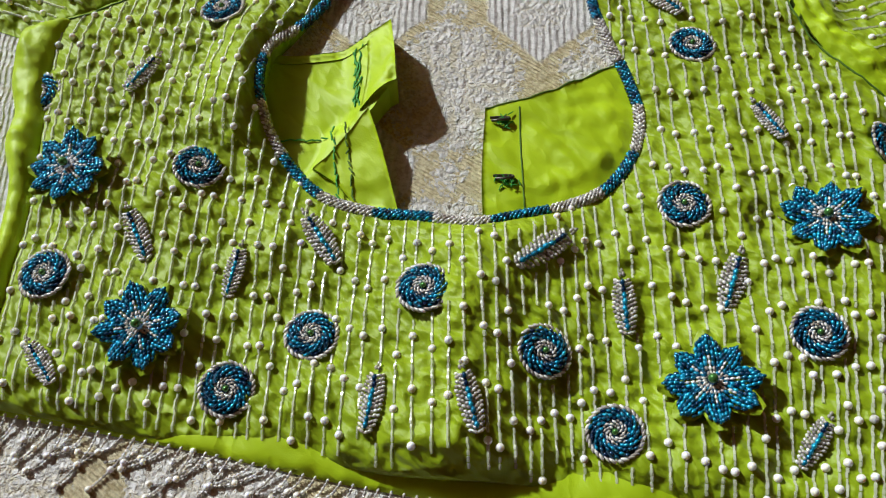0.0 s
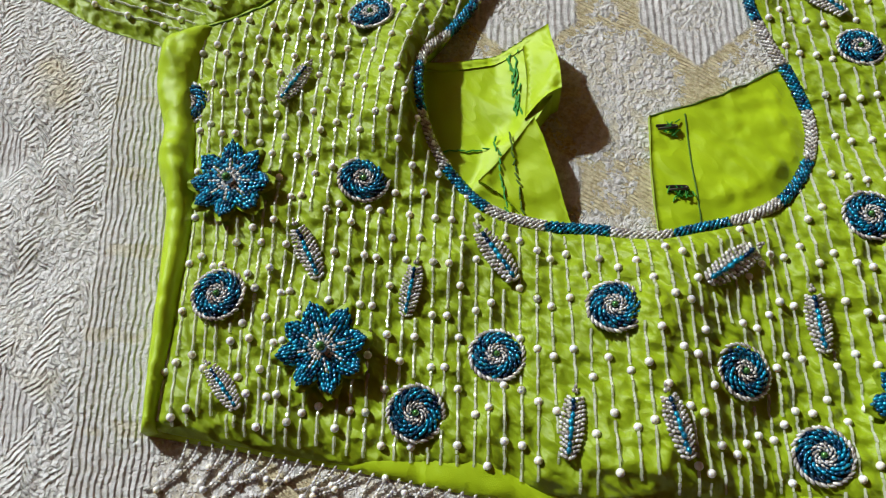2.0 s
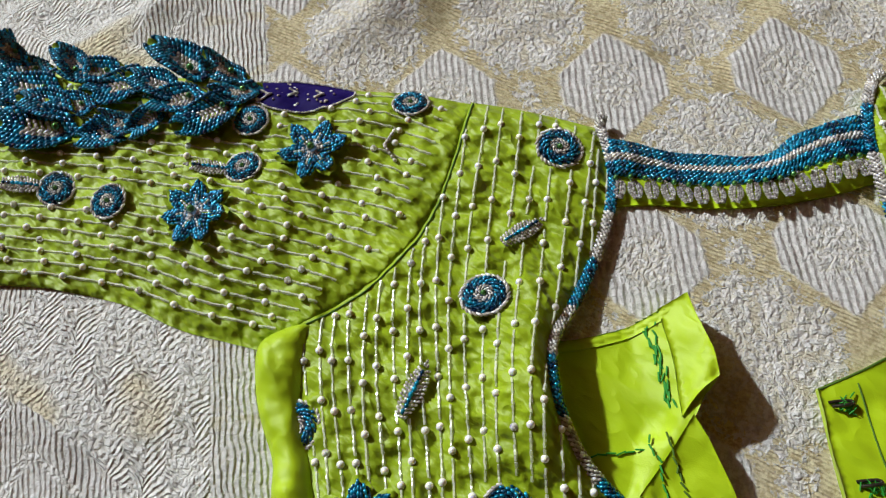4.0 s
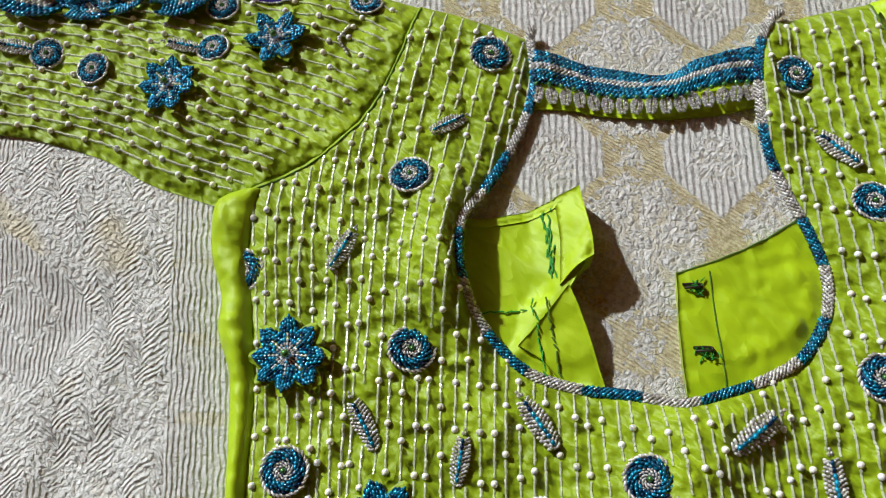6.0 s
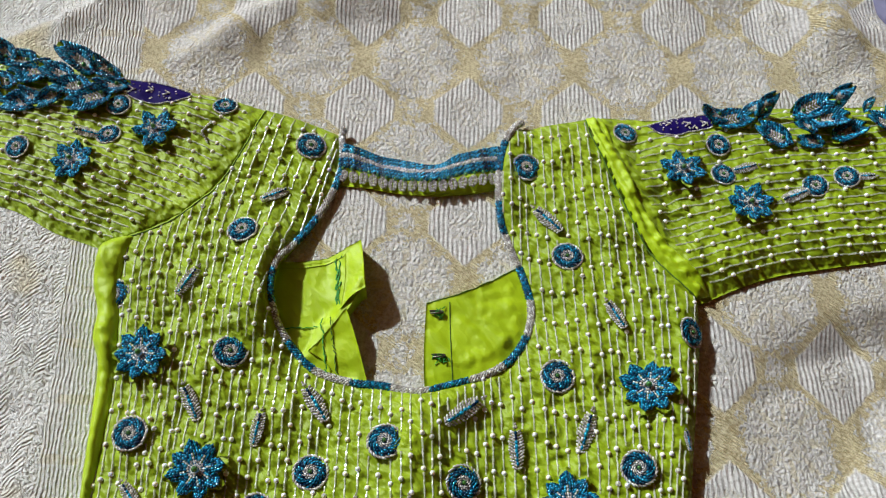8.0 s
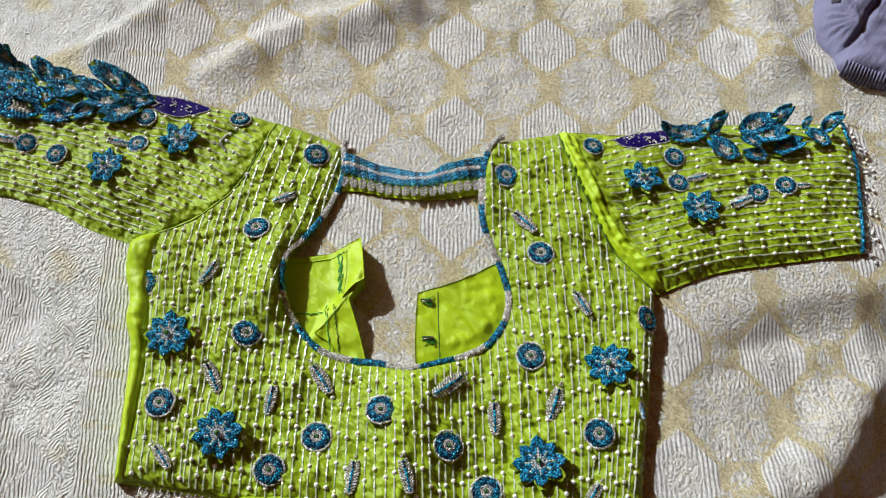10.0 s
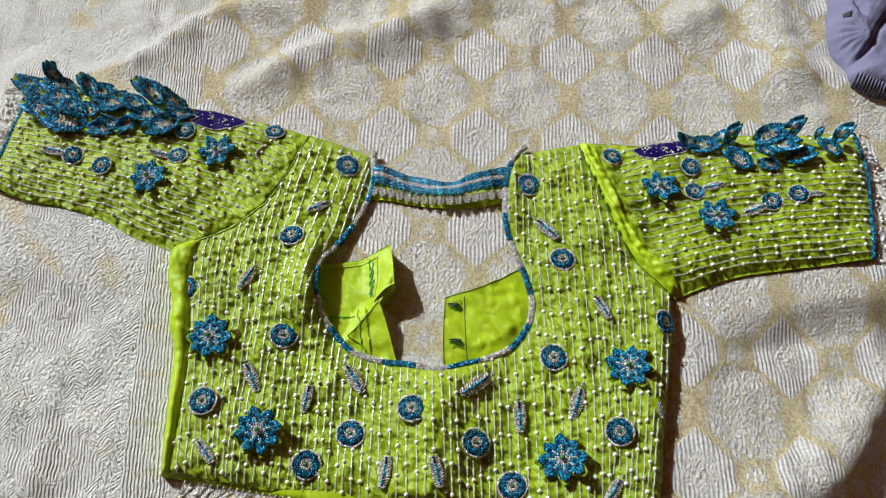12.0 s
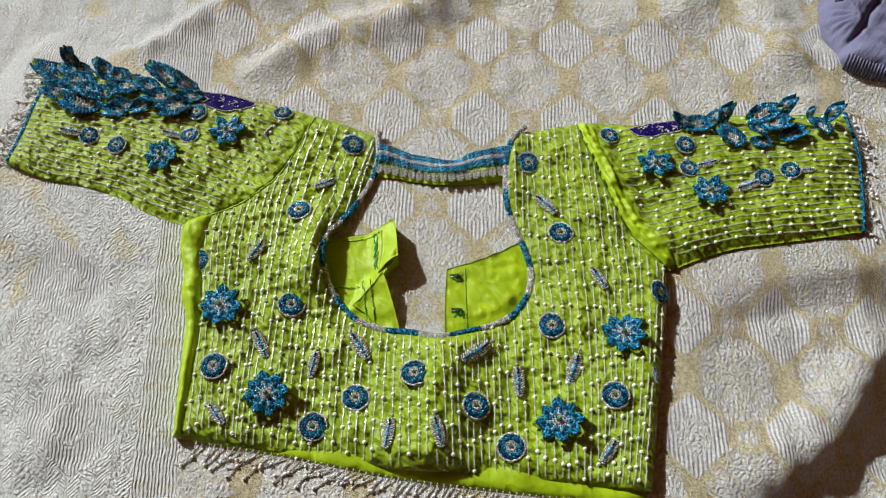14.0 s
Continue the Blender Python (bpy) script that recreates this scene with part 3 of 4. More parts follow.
under = ring(
    [(-0.252, 0.104), (-0.262, 0.097), (-0.259, 0.066), (-0.2505, 0.04), (-0.2495, 0.018), (-0.240, -0.007), (-0.234, -0.046), (-0.230, -0.086), (-0.225, -0.130)],
    [(-0.225, -0.130), (-0.12, -0.143), (-0.02, -0.158), (0.06, -0.165), (0.13, -0.170), (0.19, -0.172), (0.214, -0.169)],
    [(0.214, -0.169), (0.222, -0.11), (0.236, -0.02), (0.244, 0.05)],
    [(0.244, 0.05), (0.13, -0.02), (0.019, -0.05), (-0.1, -0.03), (-0.135, 0.05), (-0.2, 0.10), (-0.252, 0.104)],
)
cloth("back_panel", under, puffed(under, 0.0036, 0.004, 0.0012, 0.0003), 0.004, PLAIN, blouse, "plain lime fabric of the lower layer")
front = cloth("front_panel", BODY, body_h, STEP, GREEN, blouse, "lime fabric puckered between the bead strings")
cloth("sleeve", SLEEVE_L, sleeve_lh, STEP, GREEN, blouse, "lime sleeve puckered along its bead rows")
cloth("sleeve", SLEEVE_R, sleeve_rh, STEP, GREEN, blouse, "lime sleeve puckered along its bead rows")


def lift(fun, xy, up):
    xy = np.asarray(xy, float)
    return np.column_stack([xy, fun(xy[:, 0], xy[:, 1]) + up])


tube("armhole_seam", lift(body_h, smooth_line(ARM_L, 0.004) + np.array([0.001, -0.002]), 0.0003), 0.0006, SEAM, blouse)
tube("armhole_seam", lift(body_h, smooth_line(ARM_R, 0.004) + np.array([-0.001, -0.001]), 0.0003), 0.0006, SEAM, blouse)
arm = smooth_line(ARM_R, 0.012)
HEAD_BAND = ring([tuple(q) for q in arm[::-1]] , [tuple(arm[0]), (0.262, 0.074)], [(0.262, 0.074), (0.247, 0.098), (0.231, 0.114), (0.218, 0.134), (0.205, 0.162), (0.199, 0.192), (0.188, 0.222), (0.178, 0.2555)], [(0.178, 0.2555), tuple(arm[-1])])
cloth("sleeve_head", HEAD_BAND, lambda x, y: sleeve_rh(x, y) + 0.0012 + puffed(HEAD_BAND, 0.0026, 0.006, 0.0, 0.0014)(x, y) - sheet_height(x, y) + 0.0014 * np.sin(edge_distance(np.stack([x, y], 1), ARM_LINE_R, False) * 700 + 40 * y), 0.0022, PLAIN, blouse, "plain lime sleeve head gathered at the armhole")
SIDE_PANEL = ring(
    [(-0.230, 0.111), (-0.246, 0.1085), (-0.260, 0.098), (-0.2575, 0.066), (-0.2485, 0.04), (-0.2475, 0.018), (-0.238, -0.007), (-0.2335, -0.046), (-0.2305, -0.086), (-0.2262, -0.130)],
    [(-0.2262, -0.130), (-0.2195, -0.129)],
    [(-0.2195, -0.129), (-0.2205, -0.097), (-0.2210, -0.057), (-0.2225, -0.01), (-0.2275, 0.028), (-0.2345, 0.067), (-0.230, 0.111)],
)
cloth("side_panel", SIDE_PANEL, puffed(SIDE_PANEL, 0.0105, 0.0045, 0.0085, 0.0009), 0.0026, PLAIN, blouse, "plain lime side panel folded over the front")
tube("side_seam", lift(body_h, smooth_line(SIDE_L, 0.004) + np.array([0.0012, 0.0]), 0.0002), 0.0006, SEAM, blouse)

# ---- hook flaps inside the neck ----
FLAP_L = ring([(-0.112, 0.094), (-0.093, 0.093), (-0.064, 0.098), (-0.036, 0.107)], [(-0.036, 0.107), (-0.033, 0.09), (-0.031, 0.066), (-0.038, 0.052), (-0.043, 0.044)], [(-0.043, 0.044), (-0.034, 0.022), (-0.023, -0.012)], [(-0.023, -0.012), (-0.06, -0.012), (-0.095, 0.01), (-0.114, 0.06), (-0.112, 0.094)])
FLAP_R = ring([(0.022, 0.059), (0.045, 0.067), (0.074, 0.08), (0.100, 0.097)], [(0.100, 0.097), (0.113, 0.075), (0.113, 0.043), (0.098, 0.004), (0.063, -0.014), (0.024, -0.022)], [(0.024, -0.022), (0.0215, 0.014), (0.022, 0.059)])


def flap_l_h(x, y):
    x, y = np.atleast_1d(x), np.atleast_1d(y)
    k = np.clip((x + 0.075) / 0.045, 0, 1)
    k = k * k * (3 - 2 * k) * np.clip((y + 0.010) / 0.045, 0.05, 1)
    fold = np.exp(-(((x + 0.052) * 0.8 - (y - 0.04) * 0.55) / 0.006) ** 2) * 0.004
    dip = np.exp(-(((x + 0.062) + 0.12 * (y - 0.05)) / 0.008) ** 2) * 0.004
    crease = np.abs(np.sin((x * 0.9 + y * 0.5) * 75 + 2 * WAVE_L(x, y)))
    rise = 0.0016 + 0.0165 * k + fold - dip * k + 0.0010 * WAVE_M(x, y) - 0.0012 * crease * (1 - k)
    return sheet_height(x, y) + np.maximum(rise, 0.0015)


NECK_LINE = smooth_line(NECK, 0.004)


def flap_r_h(x, y):
    """Lies nearly flat, and lower still where it slips under the neck edge."""
    x, y = np.atleast_1d(x), np.atleast_1d(y)
    tuck = np.clip(edge_distance(np.stack([x, y], 1), NECK_LINE, False) / 0.014, 0.15, 1)
    crumple = 0.0011 * np.abs(WAVE_M(x * 0.9, y * 0.9)) + 0.0009 * np.abs(WAVE_S(x * 0.5, y * 0.5)) * np.clip((x - 0.04) / 0.02, 0, 1)
    return sheet_height(x, y) + 0.0008 + tuck * (0.0027 + crumple)


flap = cloth("hook_flap", FLAP_L, flap_l_h, 0.0024, PLAIN, blouse, "plain lime flap lifted off the sheet, green stitching")
flap2 = cloth("hook_flap", FLAP_R, flap_r_h, 0.0024, PLAIN, blouse, "plain lime flap with two metal hooks")
facing = ring([(-0.050, 0.1035), (-0.0355, 0.1085)], [(-0.0355, 0.1085), (-0.0315, 0.086), (-0.0285, 0.063)], [(-0.0285, 0.063), (-0.040, 0.055), (-0.048, 0.046)], [(-0.048, 0.046), (-0.047, 0.075), (-0.050, 0.1035)])
cloth("flap_facing", facing, lambda x, y: flap_l_h(x, y) + 0.0012 + 0.003 * np.clip((x + 0.05) / 0.02, 0, 1), 0.0024, PLAIN, flap, "folded lime facing")
flap_hem = ring([(-0.112, 0.0945), (-0.093, 0.0935), (-0.064, 0.0985), (-0.0365, 0.1075)], [(-0.0365, 0.1075), (-0.0355, 0.1015)], [(-0.0355, 0.1015), (-0.064, 0.0925), (-0.093, 0.0875), (-0.112, 0.0885)], [(-0.112, 0.0885), (-0.112, 0.0945)])
cloth("flap_hem", flap_hem, lambda x, y: flap_l_h(x, y) + 0.0008 + 0.0016 * (1 - np.exp(-edge_distance(np.stack([x, y], 1), flap_hem) / 0.0014)), 0.002, PLAIN, flap, "turned lime hem along the top of the flap")
turned = ring([(-0.043, 0.046), (-0.033, 0.02), (-0.0225, -0.012)], [(-0.0225, -0.012), (-0.045, -0.010)], [(-0.045, -0.010), (-0.058, 0.004), (-0.072, 0.012)], [(-0.072, 0.012), (-0.056, 0.03), (-0.043, 0.046)])
cloth("flap_fold", turned, lambda x, y: flap_l_h(x, y) + 0.0022, 0.0024, PLAIN, flap, "turned lime corner")


def stitches(name, a, b, fun, mat, parent, length=0.0045, wobble=0.0006, seed=1, radius=0.0006):
    r = np.random.RandomState(seed)
    a, b = np.array(a), np.array(b)
    n = int(np.hypot(*(b - a)) / (length * 0.9))
    t = (np.arange(n) + 0.5) / n
    xy = a + (b - a) * t[:, None] + r.normal(0, wobble, (n, 2))
    d = np.tile(b - a, (n, 1)) + r.normal(0, 0.25, (n, 2)) * np.hypot(*(b - a))
    return part(name, beads(name, lift(fun, xy, 0.0009), np.column_stack([d, np.zeros(n)]), length, radius, TUBE), mat, parent)


for k in range(3):
    stitches("stitch_line", (-0.0575 + 0.002 * k, 0.100), (-0.0525 + 0.001 * k, 0.052), flap_l_h, THREAD, flap, 0.005, 0.0009, k + 1)
stitches("stitch_line", (-0.064, 0.040), (-0.056, -0.006), lambda x, y: flap_l_h(x, y) + 0.002, THREAD, flap, 0.004, 0.0004, 8)
stitches("stitch_line", (-0.056, 0.040), (-0.048, -0.006), lambda x, y: flap_l_h(x, y) + 0.002, SEAM, flap, 0.004, 0.0003, 9)
stitches("stitch_line", (-0.100, 0.090), (-0.040, 0.1035), flap_l_h, SEAM, flap, 0.004, 0.0003, 10, 0.0004)
stitches("stitch_line", (-0.098, 0.033), (-0.066, 0.034), flap_l_h, THREAD, flap, 0.005, 0.0003, 11, 0.0005)
tube("seam", lift(flap_r_h, smooth_line([(0.0415, 0.060), (0.043, 0.03), (0.046, -0.012)], 0.003), 0.0), 0.0005, SEAM, flap2)
tube("flap_edge", lift(flap_r_h, smooth_line([(0.0225, 0.0582), (0.045, 0.0662), (0.074, 0.0792), (0.098, 0.0945)], 0.003), 0.0), 0.0005, SEAM, flap2)


def hook(x, y):
    """A bent wire hook sewn on with dark green thread."""
    z = float(flap_r_h(np.array([x]), np.array([y]))[0])
    pts = smooth_line([(-0.004, 0.0012, 0.001), (0.002, 0.0014, 0.0016), (0.0062, 0.001, 0.0022), (0.0066, -0.0006, 0.003), (0.002, -0.0012, 0.003), (-0.003, -0.001, 0.0014)], 0.0006)
    wire = tube("hook", pts + np.array([x - 0.002, y, z]), 0.0009, HOOK, flap2, "dark metal hook")
    r = np.random.RandomState(int(1000 * abs(y)))
    p = np.array([x + 0.002, y - 0.002, z + 0.0018]) + r.normal(0, 1, (26, 3)) * (0.0022, 0.0018, 0.0006)
    part("hook_thread", beads("hook_thread", p, r.normal(0, 1, (26, 3)) * (1, 1, 0.3), 0.004, 0.0004, TUBE), THREAD, wire, "dark green sewing thread")


hook(0.031, 0.050)
hook(0.034, 0.012)

# ---- motifs ----
R = np.random.RandomState(7)


def disc_meshes(seed, turn):
    """A round whorl: rim of silver, swirled rows of blue, silver heart."""
    r = np.random.RandomState(seed)
    out = {}
    a = np.arange(30) / 30 * 2 * np.pi
    rim = np.column_stack([np.cos(a), np.sin(a), np.zeros(30)]) * 0.0130
    rim[:, 2] = 0.0016
    d = np.column_stack([-np.sin(a) + 0.5 * np.cos(a), np.cos(a) + 0.5 * np.sin(a), np.zeros(30)])
    out["rim"] = (rim + r.normal(0, 0.00018, rim.shape), d, 0.0040, 0.00105)

    def swirl(arms, r0, r1, n, sweep):
        p, d = [], []
        for k in range(arms):
            for i in range(n):
                f = (i + 0.5) / n
                rad = r0 + (r1 - r0) * f
                an = 2 * np.pi * k / arms + turn * sweep * f
                p.append((rad * math.cos(an), rad * math.sin(an), 0.0018 + 0.0016 * math.sin(math.pi * min(1, f * 0.9 + 0.1))))
                slope = turn * sweep * rad / (r1 - r0)
                d.append((math.cos(an) - slope * math.sin(an), math.sin(an) + slope * math.cos(an), 0))
        return np.array(p) + r.normal(0, 0.00012, (len(p), 3)), np.array(d)

    p, d = swirl(14, 0.0062, 0.0120, 5, 1.1)
    out["whorl"] = (p, d, 0.0027, 0.00100)
    p, d = swirl(9, 0.0024, 0.0063, 4, 1.5)
    out["heart"] = (p, d, 0.0020, 0.00074)
    return out


def pad(name, radius, height, lobes=0, depth=0.0):
    """A low domed padding of cloth under a motif."""
    n = 32
    v, f = [(0, 0, height)], []
    for k, (s, h) in enumerate(((0.5, 0.95), (0.85, 0.75), (1.0, 0.0))):
        for i in range(n):
            a = 2 * math.pi * i / n
            q = radius * s * (1 - depth * (0.5 - 0.5 * math.cos(lobes * a)) if lobes else 1)
            v.append((q * math.cos(a), q * math.sin(a), height * h))
    for i in range(n):
        j = (i + 1) % n
        f.append((0, 1 + i, 1 + j))
        for k in range(2):
            a, b = 1 + k * n, 1 + (k + 1) * n
            f += [(a + i, b + i, b + j), (a + i, b + j, a + j)]
    return mesh_of(name, v, f)


DISC_PAD = pad("disc_motif", 0.0128, 0.0019)
DISCS = []
for s, turn in ((1, 1), (2, -1), (3, 1)):
    q = disc_meshes(s, turn)
    DISCS.append({k: beads(k, *v) for k, v in q.items()})
HEART_BEAD = beads("heart_bead", [(0, 0, 0.0034)], [(0, 0, 1)], 0.0017, 0.0017, ROUND)
NAVY_PAD = material("motif_padding", (0.01, 0.05, 0.10), 0.8)
motif_spots = []


def normal_pose(fun, x, y, up, turn, scale=1.0):
    e = 0.006
    z = fun(np.array([x, x + e, x - e, x, x]), np.array([y, y, y, y + e, y - e]))
    nrm = Vector((-(z[1] - z[2]) / (2 * e) * 0.7, -(z[3] - z[4]) / (2 * e) * 0.7, 1)).normalized()
    q = Vector((0, 0, 1)).rotation_difference(nrm).to_matrix().to_4x4()
    return Matrix.Translation((x, y, float(z[1:].mean()) + up)) @ q @ pose(0, 0, 0, 0, 0, turn) @ Matrix.Scale(scale, 4)


def disc(x, y, fun, k, scale=1.0, lean=0.0):
    base = part("disc_motif", DISC_PAD, NAVY_PAD, blouse, "round blue and silver bead whorl", normal_pose(fun, x, y, 0.0, 0, scale) @ pose(0, 0, 0, 0, lean, 0) @ pose(0, 0, 0, 0, 0, 40 * k))
    ms = DISCS[k % 3]
    part("rim", ms["rim"], SILVER, base, "silver bead rim")
    part("whorl", ms["whorl"], BLUE, base, "blue bead whorl")
    part("heart", ms["heart"], SILVER, base, "silver bead heart")
    part("heart_bead", HEART_BEAD, EMERALD, base, "shiny green bead")
    motif_spots.append((x, y, 0.0142 * scale))


BODY_DISCS = [(-0.133, 0.007), (-0.060, -0.085), (-0.0045, -0.063), (0.055, -0.0905), (0.129, -0.004), (0.187, -0.0755), (0.089, -0.127), (-0.0975, -0.115), (-0.198, -0.0625), (0.141, 0.103), (-0.138, 0.116), (-0.0895, 0.208), (0.108, 0.196)]
for k, (x, y) in enumerate(BODY_DISCS):
    disc(x, y, body_h, k, 0.97 if k in (9, 10, 12) else 1.0)
disc(-0.2365, 0.055, body_h, 1, 0.95)
disc(0.2385, 0.036, body_h, 2, 0.95, 22)
SLEEVE_DISCS = [(-0.175, 0.251), (-0.273, 0.246), (-0.275, 0.212), (-0.353, 0.194), (-0.389, 0.208), (0.201, 0.237), (0.284, 0.222), (0.286, 0.192), (0.367, 0.182), (0.396, 0.191)]
for k, (x, y) in enumerate(SLEEVE_DISCS):
    disc(x, y, sleeve_lh if x < 0 else sleeve_rh, k, 0.83)


def petal_beads(length, width, seed, cup):
    """Rows of beads over a petal that points along x."""
    r = np.random.RandomState(seed)
    blue, blue_d, sil, sil_d = [], [], [], []
    for row in range(-3, 4):
        f = row / 3.2
        n = 8 if abs(row) < 3 else 6
        for i in range(n):
            s = 0.10 + 0.86 * (i + 0.5) / n * (1 - 0.14 * abs(f))
            half = width * math.sin(math.pi * min(1, 0.12 + 0.80 * s)) ** 0.8
            y = f * half
            z = 0.0022 + cup * s * s + 0.0018 * (1 - f * f)
            ds = 0.02
            half2 = width * math.sin(math.pi * min(1, 0.12 + 0.80 * (s + ds))) ** 0.8
            d = (length * ds, f * (half2 - half), 2 * cup * s * ds)
            q = (length * s, y, z)
            if abs(row) <= 1 and s < (0.50 if row == 0 else 0.32):
                sil.append(q), sil_d.append(d)
            else:
                blue.append(q), blue_d.append(d)
    jit = lambda p: np.array(p) + r.normal(0, 0.00015, (len(p), 3))
    return jit(blue), blue_d, jit(sil), sil_d


def petal_cloth(length, width, cup):
    v, f = [], []
    n, w = 10, 6
    for i in range(n + 1):
        s = i / n
        half = 1.12 * width * math.sin(math.pi * min(1, 0.12 + 0.80 * s)) ** 0.8 + 0.0004
        for j in range(w + 1):
            q = j / w * 2 - 1
            v.append((length * (0.08 + s * 1.0), q * half, 0.0010 + cup * s * s + 0.0016 * (1 - q * q)))
    for i in range(n):
        for j in range(w):
            a = i * (w + 1) + j
            f.append((a, a + 1, a + w + 2, a + w + 1))
    return mesh_of("petal", v, f)


PETALS = []
for s, cup in ((1, 0.001), (2, 0.003), (3, 0.002), (4, 0.0)):
    b, bd, si, sd = petal_beads(0.0232, 0.0059, s, cup)
    PETALS.append((petal_cloth(0.0230, 0.0059, cup), beads("bead_cover", b, bd, 0.0029, 0.00110), beads("vein", si, sd, 0.0022, 0.0008)))
FLOWER_PAD = pad("flower_motif", 0.009, 0.003)


def flower(x, y, fun, k, scale=1.0, petals=8):
    base = part("flower_motif", FLOWER_PAD, NAVY_PAD, blouse, "raised flower of blue bead petals, silver veins", normal_pose(fun, x, y, 0.0005, 17 * k, scale))
    r = np.random.RandomState(k + 40)
    for i in range(petals):
        c, b, s = PETALS[(i + k) % 4]
        m = pose(0, 0, 0.0003 * (i % 2), 0, r.uniform(-4, 3), 360 / petals * i + r.uniform(-5, 5)) @ Matrix.Scale(r.uniform(0.93, 1.05), 4)
        pe = part("petal", c, GREEN, base, "", m)
        part("bead_cover", b, BLUE, pe)
        part("vein", s, SILVER, pe)
    part("flower_heart", HEART_BEAD, EMERALD, base, "shiny green bead", pose(0, 0, 0.0022) @ Matrix.Scale(1.5, 4))
    motif_spots.append((x, y, 0.0195 * scale))


FLOWERS = [(-0.202, 0.001), (-0.1435, -0.0875), (0.2005, -0.0115), (0.134, -0.1025)]
for k, (x, y) in enumerate(FLOWERS):
    flower(x, y, body_h, k, 1.0)
for k, (x, y) in enumerate([(-0.2325, 0.2175), (-0.2985, 0.1795), (0.248, 0.193), (0.3045, 0.1595)]):
    flower(x, y, sleeve_lh if x < 0 else sleeve_rh, k + 4, 0.92, 6 + k % 2)


def leaf_beads(length, width, seed):
    """A blue midrib with slanted silver rows on both sides."""
    r = np.random.RandomState(seed)
    n = 8
    mid = [(length * (-0.42 + 0.76 * (i + 0.5) / n), 0, 0.0030) for i in range(n)]
    sil, sd = [], []
    m = 13
    for side in (-1, 1):
        for i in range(m):
            f = (i + 0.5) / m
            half = width * (0.35 + 0.65 * math.sin(math.pi * (0.08 + 0.84 * f)))
            rows = 3
            for j in range(rows):
                g = (j + 0.9) / rows
                sil.append((length * (-0.5 + 0.84 * f) + 0.55 * half * g, side * half * g, 0.0028 - 0.0012 * g))
                sd.append((0.6, side, -0.2))
    sil += [(length * 0.5, 0, 0.0015), (length * 0.44, 0.0008, 0.002), (length * 0.44, -0.0008, 0.002)]
    sd += [(1, 0, 0)] * 3
    j = lambda p: np.array(p) + r.normal(0, 0.00016, (len(p), 3))
    return beads("midrib", j(mid), [(1, 0, 0)] * n, 0.0032, 0.00145), beads("leaf_blade", j(sil), sd, 0.0021, 0.00098)


LEAF_MESH = [leaf_beads(0.033, 0.0050, s) for s in (1, 2, 3)]
LEAF_PAD = pad("leaf_motif", 0.005, 0.0016)


def leaf(a, b, fun, k):
    a, b = Vector(a), Vector(b)
    c, d = (a + b) / 2, b - a
    base = part("leaf_motif", LEAF_PAD, SEAM_PAD, blouse, "silver bead leaf with a blue midrib", normal_pose(fun, c.x, c.y, 0.0, math.degrees(math.atan2(d.y, d.x)), d.length / 0.033) @ Matrix.Diagonal((1, 1, 1, 1)))
    mid, rows = LEAF_MESH[k % 3]
    part("midrib", mid, BLUE, base, "blue bead midrib")
    part("leaf_blade", rows, SILVER, base, "slanted silver bead rows")
    for f in (-0.25, 0.0, 0.25):
        q = c + d * f
        motif_spots.append((q.x, q.y, 0.0062))


SEAM_PAD = material("leaf_padding", (0.25, 0.30, 0.12), 0.8)
LEAVES = [((-0.128, 0.146), (-0.102, 0.163)), ((-0.184, 0.053), (-0.169, 0.082)), ((-0.15, -0.05), (-0.166, -0.019)), ((-0.106, -0.068), (-0.101, -0.037)), ((-0.051, -0.047), (-0.073, -0.016)), ((0.039, -0.048), (0.071, -0.024)), ((0.097, -0.079), (0.095, -0.043)), ((0.144, -0.065), (0.156, -0.029)), ((0.138, 0.127), (0.112, 0.153)), ((0.186, 0.037), (0.171, 0.065)), ((-0.18, -0.119), (-0.199, -0.096)), ((-0.027, -0.136), (-0.023, -0.102)), ((0.025, -0.135), (0.015, -0.102)), ((0.171, -0.14), (0.188, -0.114))]
for k, (a, b) in enumerate(LEAVES):
    leaf(a, b, body_h, k)
leaf((0.2285, -0.061), (0.225, -0.043), body_h, 0)
for k, (a, b) in enumerate([((-0.281, 0.211), (-0.310, 0.215)), ((-0.396, 0.209), (-0.427, 0.215)), ((0.294, 0.196), (0.320, 0.2015)), ((0.361, 0.177), (0.331, 0.164)), ((0.402, 0.192), (0.424, 0.192))]):
    leaf(a, b, sleeve_lh if a[0] < 0 else sleeve_rh, k)

# ---- bead strings ----
GUIDES = [
    [(-0.232, 0.145), (-0.242, 0.095), (-0.227, -0.01), (-0.218, -0.128)],
    [(-0.193, 0.177), (-0.203, 0.096), (-0.196, -0.008), (-0.185, -0.139)],
    [(-0.139, 0.25), (-0.156, 0.134), (-0.158, 0.031), (-0.158, -0.141)],
    [(-0.067, 0.225), (-0.089, 0.122), (-0.107, 0.033), (-0.106, -0.142)],
    [(-0.03, 0.227), (-0.04, 0.103), (-0.049, -0.011), (-0.048, -0.146)],
    [(0.01, 0.228), (0.016, 0.092), (0.021, -0.023), (0.03, -0.152)],
    [(0.079, 0.235), (0.081, 0.095), (0.083, 0.004), (0.089, -0.155)],
    [(0.114, 0.244), (0.116, 0.11), (0.126, -0.031), (0.129, -0.156)],
    [(0.164, 0.258), (0.170, 0.113), (0.173, -0.029), (0.168, -0.158)],
    [(0.205, 0.255), (0.215, 0.114), (0.212, -0.015), (0.194, -0.16)],
    [(0.256, 0.20), (0.2465, 0.07), (0.234, -0.038), (0.2135, -0.161)],
]
